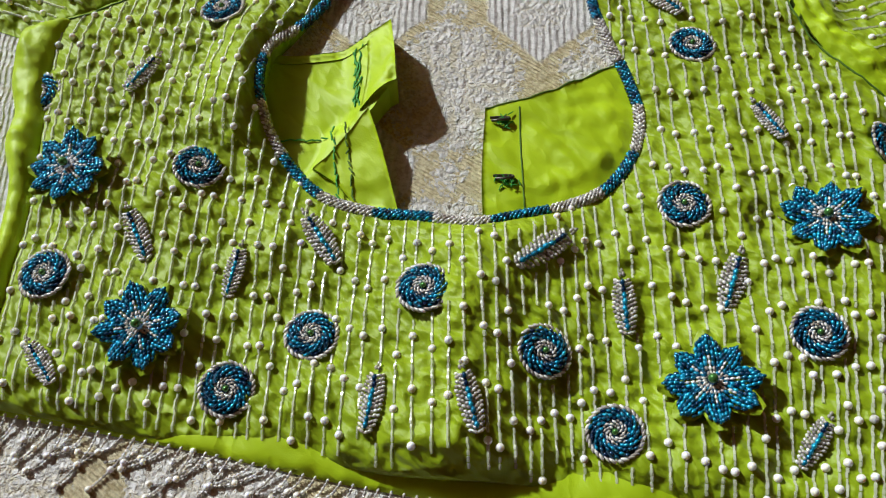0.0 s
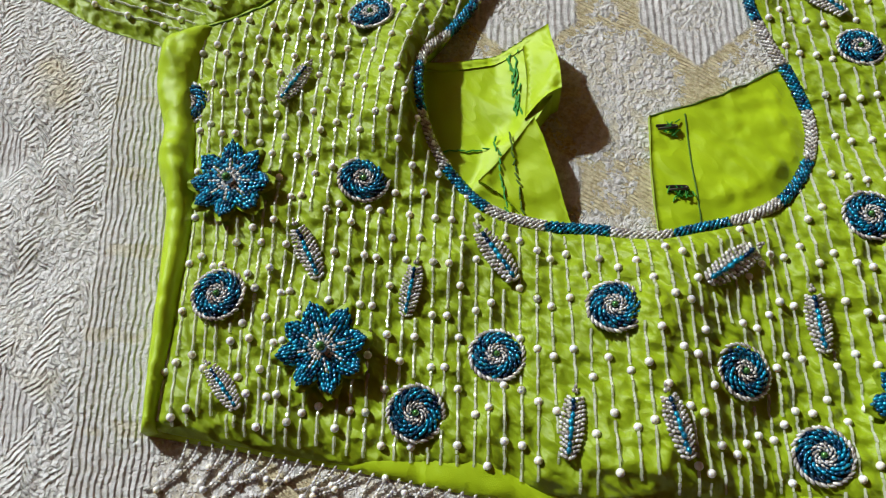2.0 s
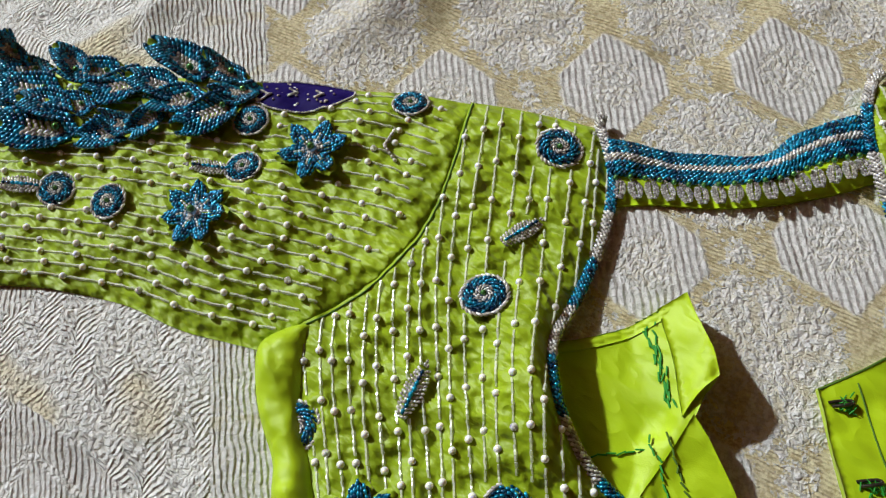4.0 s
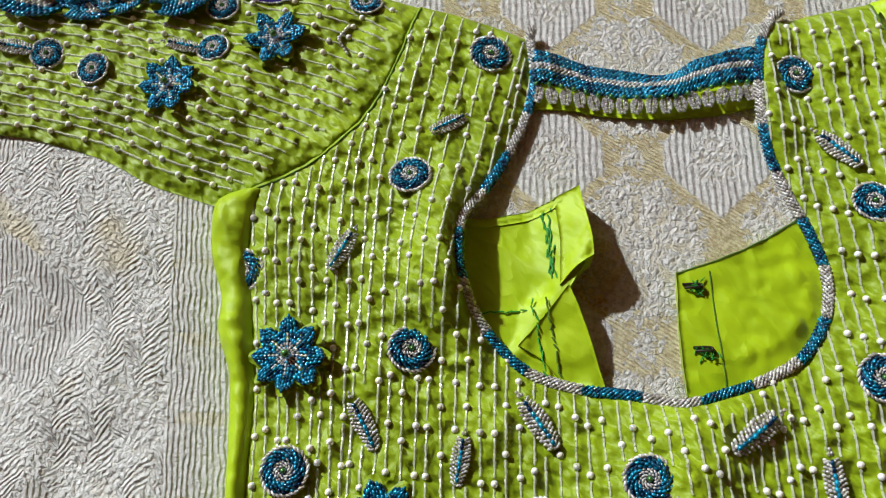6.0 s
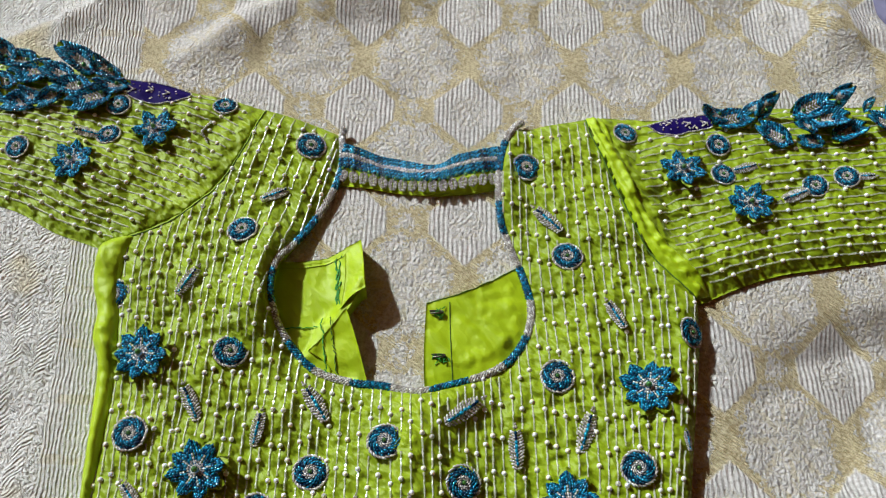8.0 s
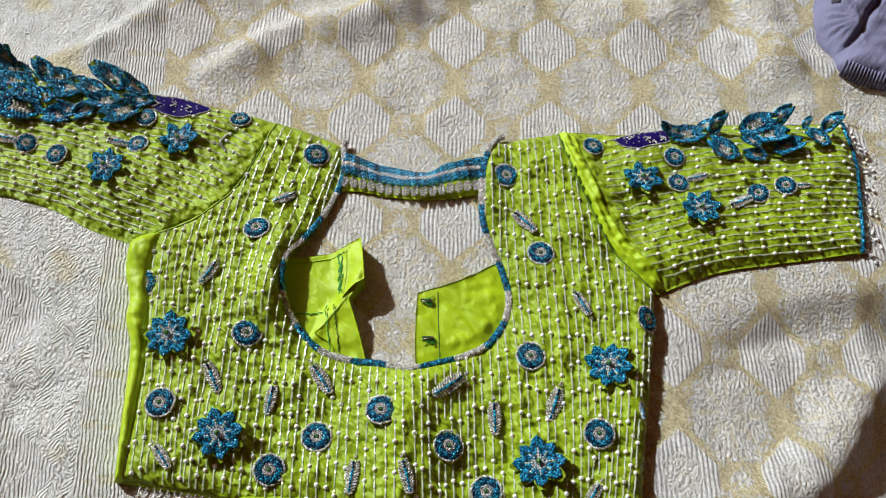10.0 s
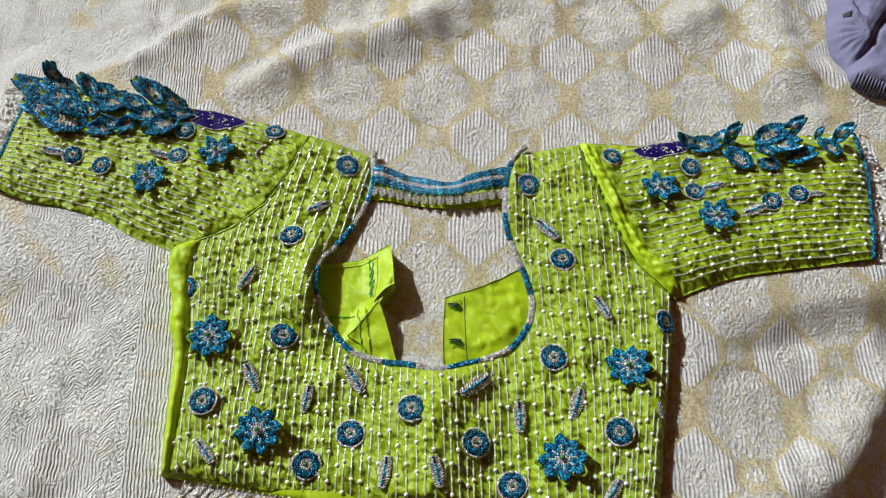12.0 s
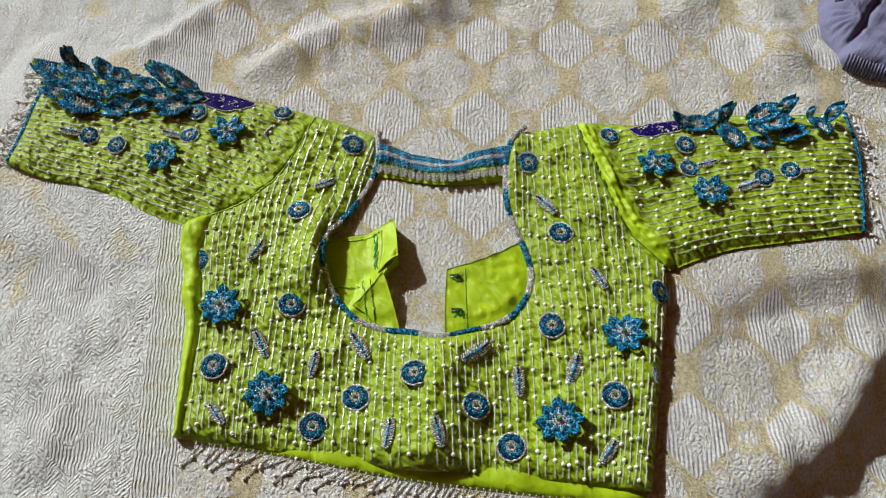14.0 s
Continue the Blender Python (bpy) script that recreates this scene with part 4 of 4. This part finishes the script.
COUNTS = [5, 6, 7, 8, 9, 9, 5, 6, 6, 4]
PEARL_MESH = beads("pearl", [(0, 0, 0.0018)], [(0, 0, 1)], 0.00215, 0.00215, ROUND)
pearls_made = [0]
loose_pearls = []


def string_on(line, fun, outline, gap, seed, keep=0.0025):
    """One sewn string: tube beads in runs between pearls, left out where a motif lies."""
    r = np.random.RandomState(seed)
    p = line + np.column_stack([0.0007 * np.sin(np.arange(len(line)) * 0.06 + seed * 2.1), np.zeros(len(line))])
    spots = np.array(motif_spots)
    ok = inside(p, outline) & (edge_distance(p, outline) > keep)
    ok &= (np.hypot(p[:, None, 0] - spots[None, :, 0], p[:, None, 1] - spots[None, :, 1]) > spots[None, :, 2]).all(1)
    s = np.concatenate([[0], np.cumsum(np.linalg.norm(np.diff(p, axis=0), axis=1))])
    at = np.arange(r.uniform(0, gap), s[-1], gap) + r.normal(0, 0.0012, len(np.arange(0, 1e-9 + 0, 1)) or 1)[0]
    bead_at = np.arange(0.001, s[-1], 0.0026)
    near = np.min(np.abs(bead_at[:, None] - at[None]), axis=1) if len(at) else np.ones(len(bead_at))
    bead_at = bead_at[near > 0.0024]
    good = np.interp(bead_at, s, ok.astype(float)) > 0.99
    bead_at = bead_at[good]
    if len(bead_at) < 4:
        return
    f = lambda q: np.column_stack([np.interp(q, s, p[:, 0]), np.interp(q, s, p[:, 1])])
    a, b = f(bead_at - 0.0008), f(bead_at + 0.0008)
    A, B = lift(fun, a, 0.0002), lift(fun, b, 0.0002)
    at = at[(at > 0) & (at < s[-1])]
    at = at[np.interp(at, s, ok.astype(float)) > 0.99]
    P = lift(fun, f(at), -0.0015) if len(at) else np.zeros((0, 3))
    breaks = np.where(np.diff(bead_at) > 0.0075)[0] + 1
    for run in np.split(np.arange(len(A)), breaks):
        n = len(run)
        if n < 2:
            continue
        mid = (A[run] + B[run]) / 2 + r.normal(0, 0.00012, (n, 3))
        way = B[run] - A[run] + r.normal(0, 0.00012, (n, 3))
        ob = part("bead_string", beads("bead_string", mid, way, 0.00272 + r.normal(0, 0.0001, n), 0.00090 + r.normal(0, 0.00009, n), TUBE), CLEAR, blouse)
        for q, u in zip(P, at):
            if bead_at[run[0]] - 0.004 < u < bead_at[run[-1]] + 0.004:
                if pearls_made[0] < 300 and fun is body_h:
                    part("pearl", PEARL_MESH, PEARL, ob, "", Matrix.Translation(q))
                    pearls_made[0] += 1
                else:
                    loose_pearls.append(q + np.array([0, 0, 0.0018]))


def between(ga, gb, f):
    return ga * (1 - f) + gb * f


def even(points, n=140):
    q = smooth_line(points, 0.001)
    i = np.linspace(0, len(q) - 1, n)
    return np.column_stack([np.interp(i, np.arange(len(q)), q[:, k]) for k in range(2)])


guide_lines = [even(g) for g in GUIDES]
seed = 0
order = []
for i, n in enumerate(COUNTS):
    for j in range(n + (i == len(COUNTS) - 1)):
        order.append(between(guide_lines[i], guide_lines[i + 1], j / n))
for line in order:
    seed += 1
    string_on(line, body_h, BODY, 0.0265, seed)
top_l, low_l = even([(-0.150, 0.250)] + SLEEVE_L_TOP[1:]), even(SLEEVE_L_LOW[::-1])
top_r, low_r = even(SLEEVE_R_TOP), even(SLEEVE_R_LOW[::-1])
arm_l, arm_r = even(ARM_L), even([(0.205, 0.25), (0.207, 0.2), (0.225, 0.14), (0.25, 0.095), (0.27, 0.08)])
for j in range(1, 22):
    f = j / 22
    k = int(f * 139)
    a = between(top_l, low_l, f)
    a = a + (arm_l[k] + np.array([-0.014, 0.0]) - a[0]) * np.linspace(1, 0, 140)[:, None] ** 2
    string_on(a, sleeve_lh, SLEEVE_L, 0.024, 200 + j)
    b = between(top_r, low_r, f)
    b = b + (arm_r[k] - b[0]) * np.linspace(1, 0, 140)[:, None] ** 2
    string_on(b, sleeve_rh, SLEEVE_R, 0.024, 300 + j)
lp = np.array(loose_pearls)
tagged(part("pearl_scatter", beads("pearl_scatter", lp, np.tile((0, 0, 1.0), (len(lp), 1)), 0.00215, 0.00215, ROUND), PEARL, blouse, "small cream pearls sewn along the bead strings"), kind="stuff")


# ---- neck rope and back strap ----
def rope(name, line, radius, mat, parent, label="", pitch=0.0027, around=7, slant=1.1, thick=0.00105):
    """A round cord wound slantwise with beads."""
    d = np.gradient(line, axis=0)
    d /= np.linalg.norm(d, axis=1, keepdims=True)
    s = np.concatenate([[0], np.cumsum(np.linalg.norm(np.diff(line, axis=0), axis=1))])
    pos, al = [], []
    for c in np.arange(-0.002, s[-1] + 0.002, pitch):
        for i in range(around):
            th = (i + 0.5) / around * math.pi * 1.1 - math.pi * 0.55
            q = c + slant * radius * th
            if not 0 <= q <= s[-1]:
                continue
            o = np.array([np.interp(q, s, line[:, k]) for k in range(3)])
            t = np.array([np.interp(q, s, d[:, k]) for k in range(3)])
            side = np.array([-t[1], t[0], 0])
            side /= np.linalg.norm(side)
            up = np.array([0, 0, 1.0])
            pos.append(o + radius * (math.cos(th) * up + math.sin(th) * side))
            al.append(slant * t + (math.cos(th) * side - math.sin(th) * up))
    pos = np.array(pos)
    pos += np.random.RandomState(len(pos)).normal(0, 0.00012, pos.shape)
    return part(name, beads(name, pos, al, thick * 2.5, thick), mat, parent, label)


neck_line = smooth_line([(0.106, 0.247)] + NECK + [(-0.061, 0.232)], 0.0015)
nz = body_h(neck_line[:, 0], neck_line[:, 1])
neck_line = np.column_stack([neck_line, nz + 0.0006])
tube("neck_cord", neck_line, 0.0021, material("cord", (0.22, 0.2, 0.18), 0.8), blouse, "piping cord under the bead winding")
SEGMENTS = 21
cuts = np.linspace(0, len(neck_line) - 1, SEGMENTS + 1).astype(int)
for i in range(SEGMENTS):
    seg = neck_line[cuts[i] : cuts[i + 1] + 1]
    rope("neck_rope", seg, 0.0028, BLUE if i % 2 else SILVER, blouse, "blue bead winding of the neck edge" if i % 2 else "silver bead winding of the neck edge")

STRAP_TOP = [(-0.064, 0.216), (-0.041, 0.209), (-0.019, 0.202), (0.004, 0.198), (0.029, 0.196), (0.047, 0.209), (0.066, 0.215), (0.085, 0.219)]
STRAP_LOW = [(-0.062, 0.172), (-0.039, 0.171), (-0.014, 0.167), (0.011, 0.165), (0.036, 0.166), (0.061, 0.169), (0.085, 0.175)]
strap_outline = ring(STRAP_TOP, [STRAP_TOP[-1], STRAP_LOW[-1]], STRAP_LOW[::-1], [STRAP_LOW[0], STRAP_TOP[0]])
strap_h = puffed(strap_outline, 0.003, 0.003, 0.0022, 0.0003)
strap = cloth("back_strap", strap_outline, strap_h, 0.0026, PLAIN, blouse, "narrow back neck band of lime fabric with bead rows")
st, sl = even(STRAP_TOP), even(STRAP_LOW)
for f, mat, lab in ((0.07, BLUE, "blue bead row"), (0.19, BLUE, "blue bead row"), (0.30, SILVER, "silver bead row"), (0.41, BLUE, "blue bead row"), (0.51, BLUE, "blue bead row")):
    q = between(st, sl, f)
    rope("braid", lift(strap_h, q, 0.0) + np.column_stack([np.zeros((140, 2)), 0.0012 * np.sin(np.linspace(0, 21, 140) + 3 * f)]), 0.0024, mat, strap, lab, 0.0028, 5, 1.1, 0.00118)
q = between(st, sl, 0.62)
p, d = line_beads(lift(strap_h, q, 0.0016), 0.0082)
for c in p:
    part("green_bead", HEART_BEAD, EMERALD, strap, "", Matrix.Translation(c - np.array([0, 0, 0.002])))
p, d = line_beads(lift(strap_h, between(st, sl, 0.78), 0.0), 0.0092)
for k, c in enumerate(p):
    mid, rows = LEAF_MESH[k % 3]
    part("silver_leaf", rows, SILVER, strap, "small silver bead leaf", Matrix.Translation(c) @ pose(0, 0, 0, 0, 0, 90 + R.uniform(-14, 14)) @ Matrix.Diagonal((0.42, 0.72, 1.0, 1)))

xy = np.array([(-0.191 + s * 0.006 * a, 0.219 + b * s * 0.010) for a, b in ((1, 1), (1, -1)) for s in np.linspace(0.1, 1, 5)])
part("silver_chevron", beads("silver_chevron", lift(sleeve_lh, xy, 0.0012), [(0.6, 1, 0)] * 5 + [(0.6, -1, 0)] * 5, 0.0030, 0.0013), SILVER, blouse, "silver bead chevron")

# ---- purple patches at the shoulders ----


def patch(line, fun, k):
    o = ring(line + [line[0]])
    h = lambda x, y: fun(x, y) + 0.0006 + 0.002 * (1 - np.exp(-edge_distance(np.stack([np.atleast_1d(x), np.atleast_1d(y)], 1), o) / 0.003))
    ob = cloth("velvet_patch", o, h, 0.0025, VELVET, blouse, "deep purple velvet patch with silver stitches")
    p, d = line_beads(lift(h, np.vstack([o, o[:1]]), 0.0008), 0.0019)
    part("patch_edge", beads("patch_edge", p, d, 0.0018, 0.0008), SILVER, ob, "silver bead edge")
    r = np.random.RandomState(k)
    c = np.array(line).mean(0)
    for i in range(3):
        q = c + np.array([(i - 1) * 0.017, r.uniform(-0.003, 0.003)])
        xy = np.vstack([q + np.array([-0.004 * s + 0.002, side * 0.0032 * s]) for side in (-1, 1) for s in np.linspace(0, 1, 4)])
        part("silver_chevron", beads("silver_chevron", lift(h, xy, 0.0008), [(-1, -0.8, 0)] * 4 + [(-1, 0.8, 0)] * 4, 0.0024, 0.0009), SILVER, ob)
    xy = c + r.uniform(-1, 1, (26, 2)) * (0.028, 0.012)
    xy = xy[inside(xy, o) & (edge_distance(xy, o) > 0.003)]
    part("sequin_scatter", beads("sequin_scatter", lift(h, xy, 0.0006), np.tile((1.0, 0.5, 0), (len(xy), 1)), 0.0015, 0.0008), SILVER, ob)


patch([(-0.285, 0.282), (-0.246, 0.279), (-0.210, 0.266), (-0.224, 0.250), (-0.250, 0.250), (-0.273, 0.262)], sleeve_lh, 1)
patch([(0.223, 0.246), (0.250, 0.258), (0.285, 0.264), (0.288, 0.249), (0.265, 0.237), (0.239, 0.233)], sleeve_rh, 2)


# ---- raised leaf sprays on the sleeves ----
def spray_leaf(length, width, curl, twist, seed):
    """A stiff cloth leaf, curved up, with slanted bead rows."""
    v, f = [], []
    n, w = 14, 8

    def at(s, q):
        half = width * math.sin(math.pi * (0.06 + 0.91 * s)) ** 0.6 * (1 - 0.12 * s)
        x = length * (s - 0.15 * curl * s * s)
        y = q * half + 0.12 * length * math.sin(s * 2.4) * twist
        z = 0.002 + curl * length * 0.5 * s * s + 0.22 * half * q * q + 0.0012 * math.sin(7 * s + 3 * q + seed)
        return np.array((x, y, z))

    for i in range(n + 1):
        for j in range(w + 1):
            v.append(at(i / n, j / w * 2 - 1))
    for i in range(n):
        for j in range(w):
            a = i * (w + 1) + j
            f.append((a, a + 1, a + w + 2, a + w + 1))
    back = mesh_of("spray_leaf", v, f)
    blue, bd, sil, sd = [], [], [], []
    for side in (-1, 1):
        for i in range(13):
            s0 = 0.02 + 0.84 * i / 13
            for j in range(5):
                g = 0.10 + 0.86 * j / 4.3
                s = min(0.97, s0 + 0.18 * g)
                a, b = at(s, side * min(1, g)), at(min(0.99, s + 0.03), side * min(1, g + 0.14))
                (sil if j < 2 and 2 < i < 9 else blue).append(a + np.array([0, 0, 0.0011]))
                (sd if j < 2 and 2 < i < 9 else bd).append(b - a)
    return back, beads("bead_cover", blue, bd, 0.0032, 0.00132), beads("vein", sil, sd, 0.0027, 0.0010)


SPRAY = [spray_leaf(0.036, 0.0105, 0.14, 0.5, 1), spray_leaf(0.034, 0.0100, 0.28, -0.6, 2), spray_leaf(0.040, 0.0120, 0.10, 0.3, 3), spray_leaf(0.028, 0.0072, 0.45, 0.9, 4)]


def spray(x, y, up, turn, tilt, roll, k, scale, fun):
    c, b, s = SPRAY[k % 4]
    z = float(fun(np.array([x]), np.array([y]))[0])
    m = Matrix.Translation((x, y, z + up)) @ pose(0, 0, 0, 0, 0, turn) @ pose(0, 0, 0, roll, -tilt, 0) @ Matrix.Scale(scale, 4)
    ob = part("spray_leaf", c, GREEN, blouse, "stiff raised leaf covered with blue beads", m)
    part("bead_cover", b, BLUE, ob)
    part("vein", s, SILVER, ob)
    part("green_bead", HEART_BEAD, EMERALD, ob, "", pose(0.010, 0, 0.0015))


# each leaf: foot, tip, lift of the foot, tilt, roll, shape
SPRAY_L = [
    ((-0.267, 0.270), (-0.299, 0.266), 0.000, 4, 0, 3), ((-0.278, 0.276), (-0.306, 0.294), 0.001, 14, 10, 3),
    ((-0.280, 0.261), (-0.318, 0.241), 0.000, 3, -8, 2), ((-0.300, 0.264), (-0.338, 0.262), 0.002, 5, 0, 0),
    ((-0.302, 0.279), (-0.343, 0.301), 0.002, 12, 14, 1), ((-0.330, 0.263), (-0.349, 0.239), 0.001, 4, -10, 0),
    ((-0.317, 0.266), (-0.352, 0.277), 0.003, 8, 5, 1), ((-0.337, 0.246), (-0.366, 0.256), 0.000, 4, 0, 3),
    ((-0.338, 0.288), (-0.381, 0.273), 0.003, 6, 0, 2), ((-0.344, 0.252), (-0.381, 0.241), 0.001, 3, -8, 0),
    ((-0.359, 0.291), (-0.401, 0.298), 0.003, 8, 8, 2), ((-0.370, 0.262), (-0.401, 0.270), 0.003, 5, 0, 0),
    ((-0.382, 0.286), (-0.406, 0.308), 0.003, 16, 12, 1), ((-0.378, 0.246), (-0.432, 0.256), 0.001, 3, -6, 2),
    ((-0.383, 0.258), (-0.419, 0.266), 0.003, 6, 0, 1), ((-0.395, 0.278), (-0.440, 0.285), 0.004, 7, 4, 2),
    ((-0.407, 0.298), (-0.447, 0.304), 0.003, 8, 6, 0), ((-0.416, 0.262), (-0.458, 0.273), 0.001, 4, -4, 0),
    ((-0.429, 0.277), (-0.463, 0.288), 0.003, 6, 0, 1), ((-0.437, 0.291), (-0.477, 0.305), 0.003, 9, 8, 2),
    ((-0.425, 0.305), (-0.444, 0.325), 0.010, 42, 0, 3), ((-0.436, 0.310), (-0.432, 0.330), 0.011, 50, 20, 3),
]
SPRAY_R = [
    ((0.300, 0.254), (0.269, 0.259), 0.001, 12, 0, 3), ((0.282, 0.247), (0.320, 0.252), 0.001, 6, 0, 2),
    ((0.327, 0.255), (0.343, 0.278), 0.002, 34, 18, 3), ((0.351, 0.222), (0.321, 0.243), 0.001, 6, -6, 0),
    ((0.357, 0.256), (0.395, 0.270), 0.004, 14, 6, 2), ((0.383, 0.228), (0.356, 0.228), 0.002, 7, 0, 2),
    ((0.367, 0.248), (0.407, 0.249), 0.004, 8, 0, 0), ((0.393, 0.264), (0.416, 0.284), 0.004, 36, 12, 3),
    ((0.390, 0.231), (0.424, 0.243), 0.002, 7, -8, 0), ((0.452, 0.244), (0.426, 0.259), 0.002, 8, 0, 0),
    ((0.446, 0.261), (0.470, 0.277), 0.003, 28, 10, 3), ((0.376, 0.237), (0.352, 0.243), 0.004, 10, 0, 1),
    ((0.430, 0.268), (0.440, 0.280), 0.003, 40, 0, 3), ((0.312, 0.258), (0.338, 0.266), 0.001, 12, 0, 3),
]
LEAF_LENGTH = (0.036, 0.034, 0.040, 0.028)
for rows, fun in ((SPRAY_L, sleeve_lh), (SPRAY_R, sleeve_rh)):
    for foot, tip, up, tilt, roll, k in rows:
        d = Vector(tip) - Vector(foot)
        spray(foot[0], foot[1], up, math.degrees(math.atan2(d.y, d.x)), tilt * 0.7, roll, k, 1.06 * d.length / LEAF_LENGTH[k], fun)


# ---- cuffs and fringes ----
def strand(start, heading, length, seed, drop):
    """One hanging string of small beads with pearls, lying on the sheet."""
    r = np.random.RandomState(seed)
    h = math.radians(heading)
    p = [np.array(start[:2])]
    turn = -0.07 + r.normal(0, 0.04)
    for i in range(12):
        h += turn + r.normal(0, 0.03)
        p.append(p[-1] + length / 12 * np.array([math.cos(h), math.sin(h)]))
    p = np.array(p)
    z = sheet_height(p[:, 0], p[:, 1]) + 0.0012
    z = z + np.maximum(0, drop * (1 - np.arange(13) / 4.0))
    return np.column_stack([p, z])


def fringe(name, starts, headings, lengths, seed, drop, parent):
    pos, d, pe = [], [], []
    for i, (s, h, ln) in enumerate(zip(starts, headings, lengths)):
        q = strand(s, h, ln, seed + i, drop)
        a, b = line_beads(q, 0.0021)
        me = beads("fringe_string", a, b, 0.0020, 0.00085)
        ob = part("fringe_string", me, SILVER, parent)
        for c in (q[-1], q[7]):
            if (i % 3 == 0) == (c is q[-1]):
                part("fringe_pearl", PEARL_MESH, PEARL, ob, "", Matrix.Translation(c - np.array([0, 0, 0.0010])) @ Matrix.Scale(0.8, 4))


r = np.random.RandomState(5)
hem_q = smooth_line([(-0.205, -0.131), (-0.12, -0.142), (-0.02, -0.157), (0.06, -0.164), (0.13, -0.169), (0.215, -0.170)], 0.006)
fringe("hem_fringe", hem_q, -98 + r.normal(0, 9, len(hem_q)) - 30 * np.exp(-((hem_q[:, 0] + 0.09) / 0.05) ** 2), 0.024 + r.uniform(-0.006, 0.008, len(hem_q)), 500, 0.002, blouse)
cq = smooth_line(SLEEVE_L_CUFF, 0.0042)
fringe("cuff_fringe", cq, 195 + r.normal(0, 22, len(cq)), 0.020 + r.uniform(-0.004, 0.008, len(cq)), 600, 0.004, blouse)
cq = smooth_line(SLEEVE_R_CUFF, 0.006)
fringe("cuff_fringe", cq, -25 + r.normal(0, 22, len(cq)), 0.018 + r.uniform(-0.004, 0.006, len(cq)), 700, 0.004, blouse)
for line, fun, dx in ((SLEEVE_L_CUFF[1:], sleeve_lh, 0.003), (SLEEVE_R_CUFF, sleeve_rh, -0.003)):
    rope("cuff_braid", lift(fun, smooth_line(line, 0.002) + np.array([dx, 0]), 0.0), 0.0017, BLUE, blouse, "blue bead row along the cuff", 0.0024, 4)

# ---- crumpled garment on the bed ----
HEAP = ring([(0.487, 0.48), (0.474, 0.426), (0.476, 0.398), (0.484, 0.372), (0.483, 0.348), (0.517, 0.329), (0.56, 0.318), (0.64, 0.35), (0.72, 0.44), (0.70, 0.58), (0.58, 0.62), (0.51, 0.57), (0.487, 0.48)])


def heap_h(x, y):
    """A flat heap with fanned pleats at its near corner and a deep slanting crease."""
    x, y = np.atleast_1d(x), np.atleast_1d(y)
    d = edge_distance(np.stack([x, y], 1), HEAP)
    k = 1 - np.exp(-d / 0.012)
    q = (x - 0.485) * 0.76 - (y - 0.372) * 0.65 + 0.004 * np.sin(y * 60)
    crease = -0.007 * np.exp(-((q / 0.0035) ** 2)) + 0.004 / (1 + np.exp(q / 0.004))
    a = np.arctan2(y - 0.412, x - 0.512)
    fan = 0.0022 * np.sin(a * 17) * np.exp(-(((x - 0.487) / 0.022) ** 2 + ((y - 0.412) / 0.03) ** 2))
    u = (x - 0.5) * 0.35 + (y - 0.4) * 0.93
    soft = 0.0009 * np.sin(u * 120 + 3 * WAVE_L(x, y)) + 0.0011 * WAVE_M(x, y)
    gap = -0.014 * np.exp(-(((x - 0.512) / 0.005) ** 2)) / (1 + np.exp((0.446 - y) / 0.004))
    return sheet_height(x, y) + 0.003 + k * (0.026 + crease + fan + soft + gap)


heap = tagged(new("crumpled_garment"), "crumpled grey-violet cotton garment heaped on the sheet", "garment")
cloth("folded_cloth", HEAP, heap_h, 0.0024, COTTON, heap)
hem_line = smooth_line([(0.484, 0.347), (0.500, 0.338), (0.517, 0.3315), (0.545, 0.323)], 0.0036)
for x, y in hem_line:
    z = float(heap_h(np.array([x + 0.003]), np.array([y + 0.006]))[0])
    rib = smooth_line([(x + 0.003, y + 0.006, z - 0.001), (x + 0.001, y + 0.002, z - 0.002), (x, y - 0.002, z - 0.008), (x, y - 0.003, max(0.003, z - 0.020))], 0.002)
    tube("hem_rib", rib, 0.0015, COTTON, heap)
tab = ring([(0.489, 0.441), (0.496, 0.439)], [(0.496, 0.439), (0.498, 0.447)], [(0.498, 0.447), (0.491, 0.449)], [(0.491, 0.449), (0.489, 0.441)])
cloth("cloth_tab", tab, lambda x, y: heap_h(x, y) + 0.0012, 0.002, material("dark_tab", (0.02, 0.02, 0.03), 0.8), heap, "small black cloth tab", True, 0.002)
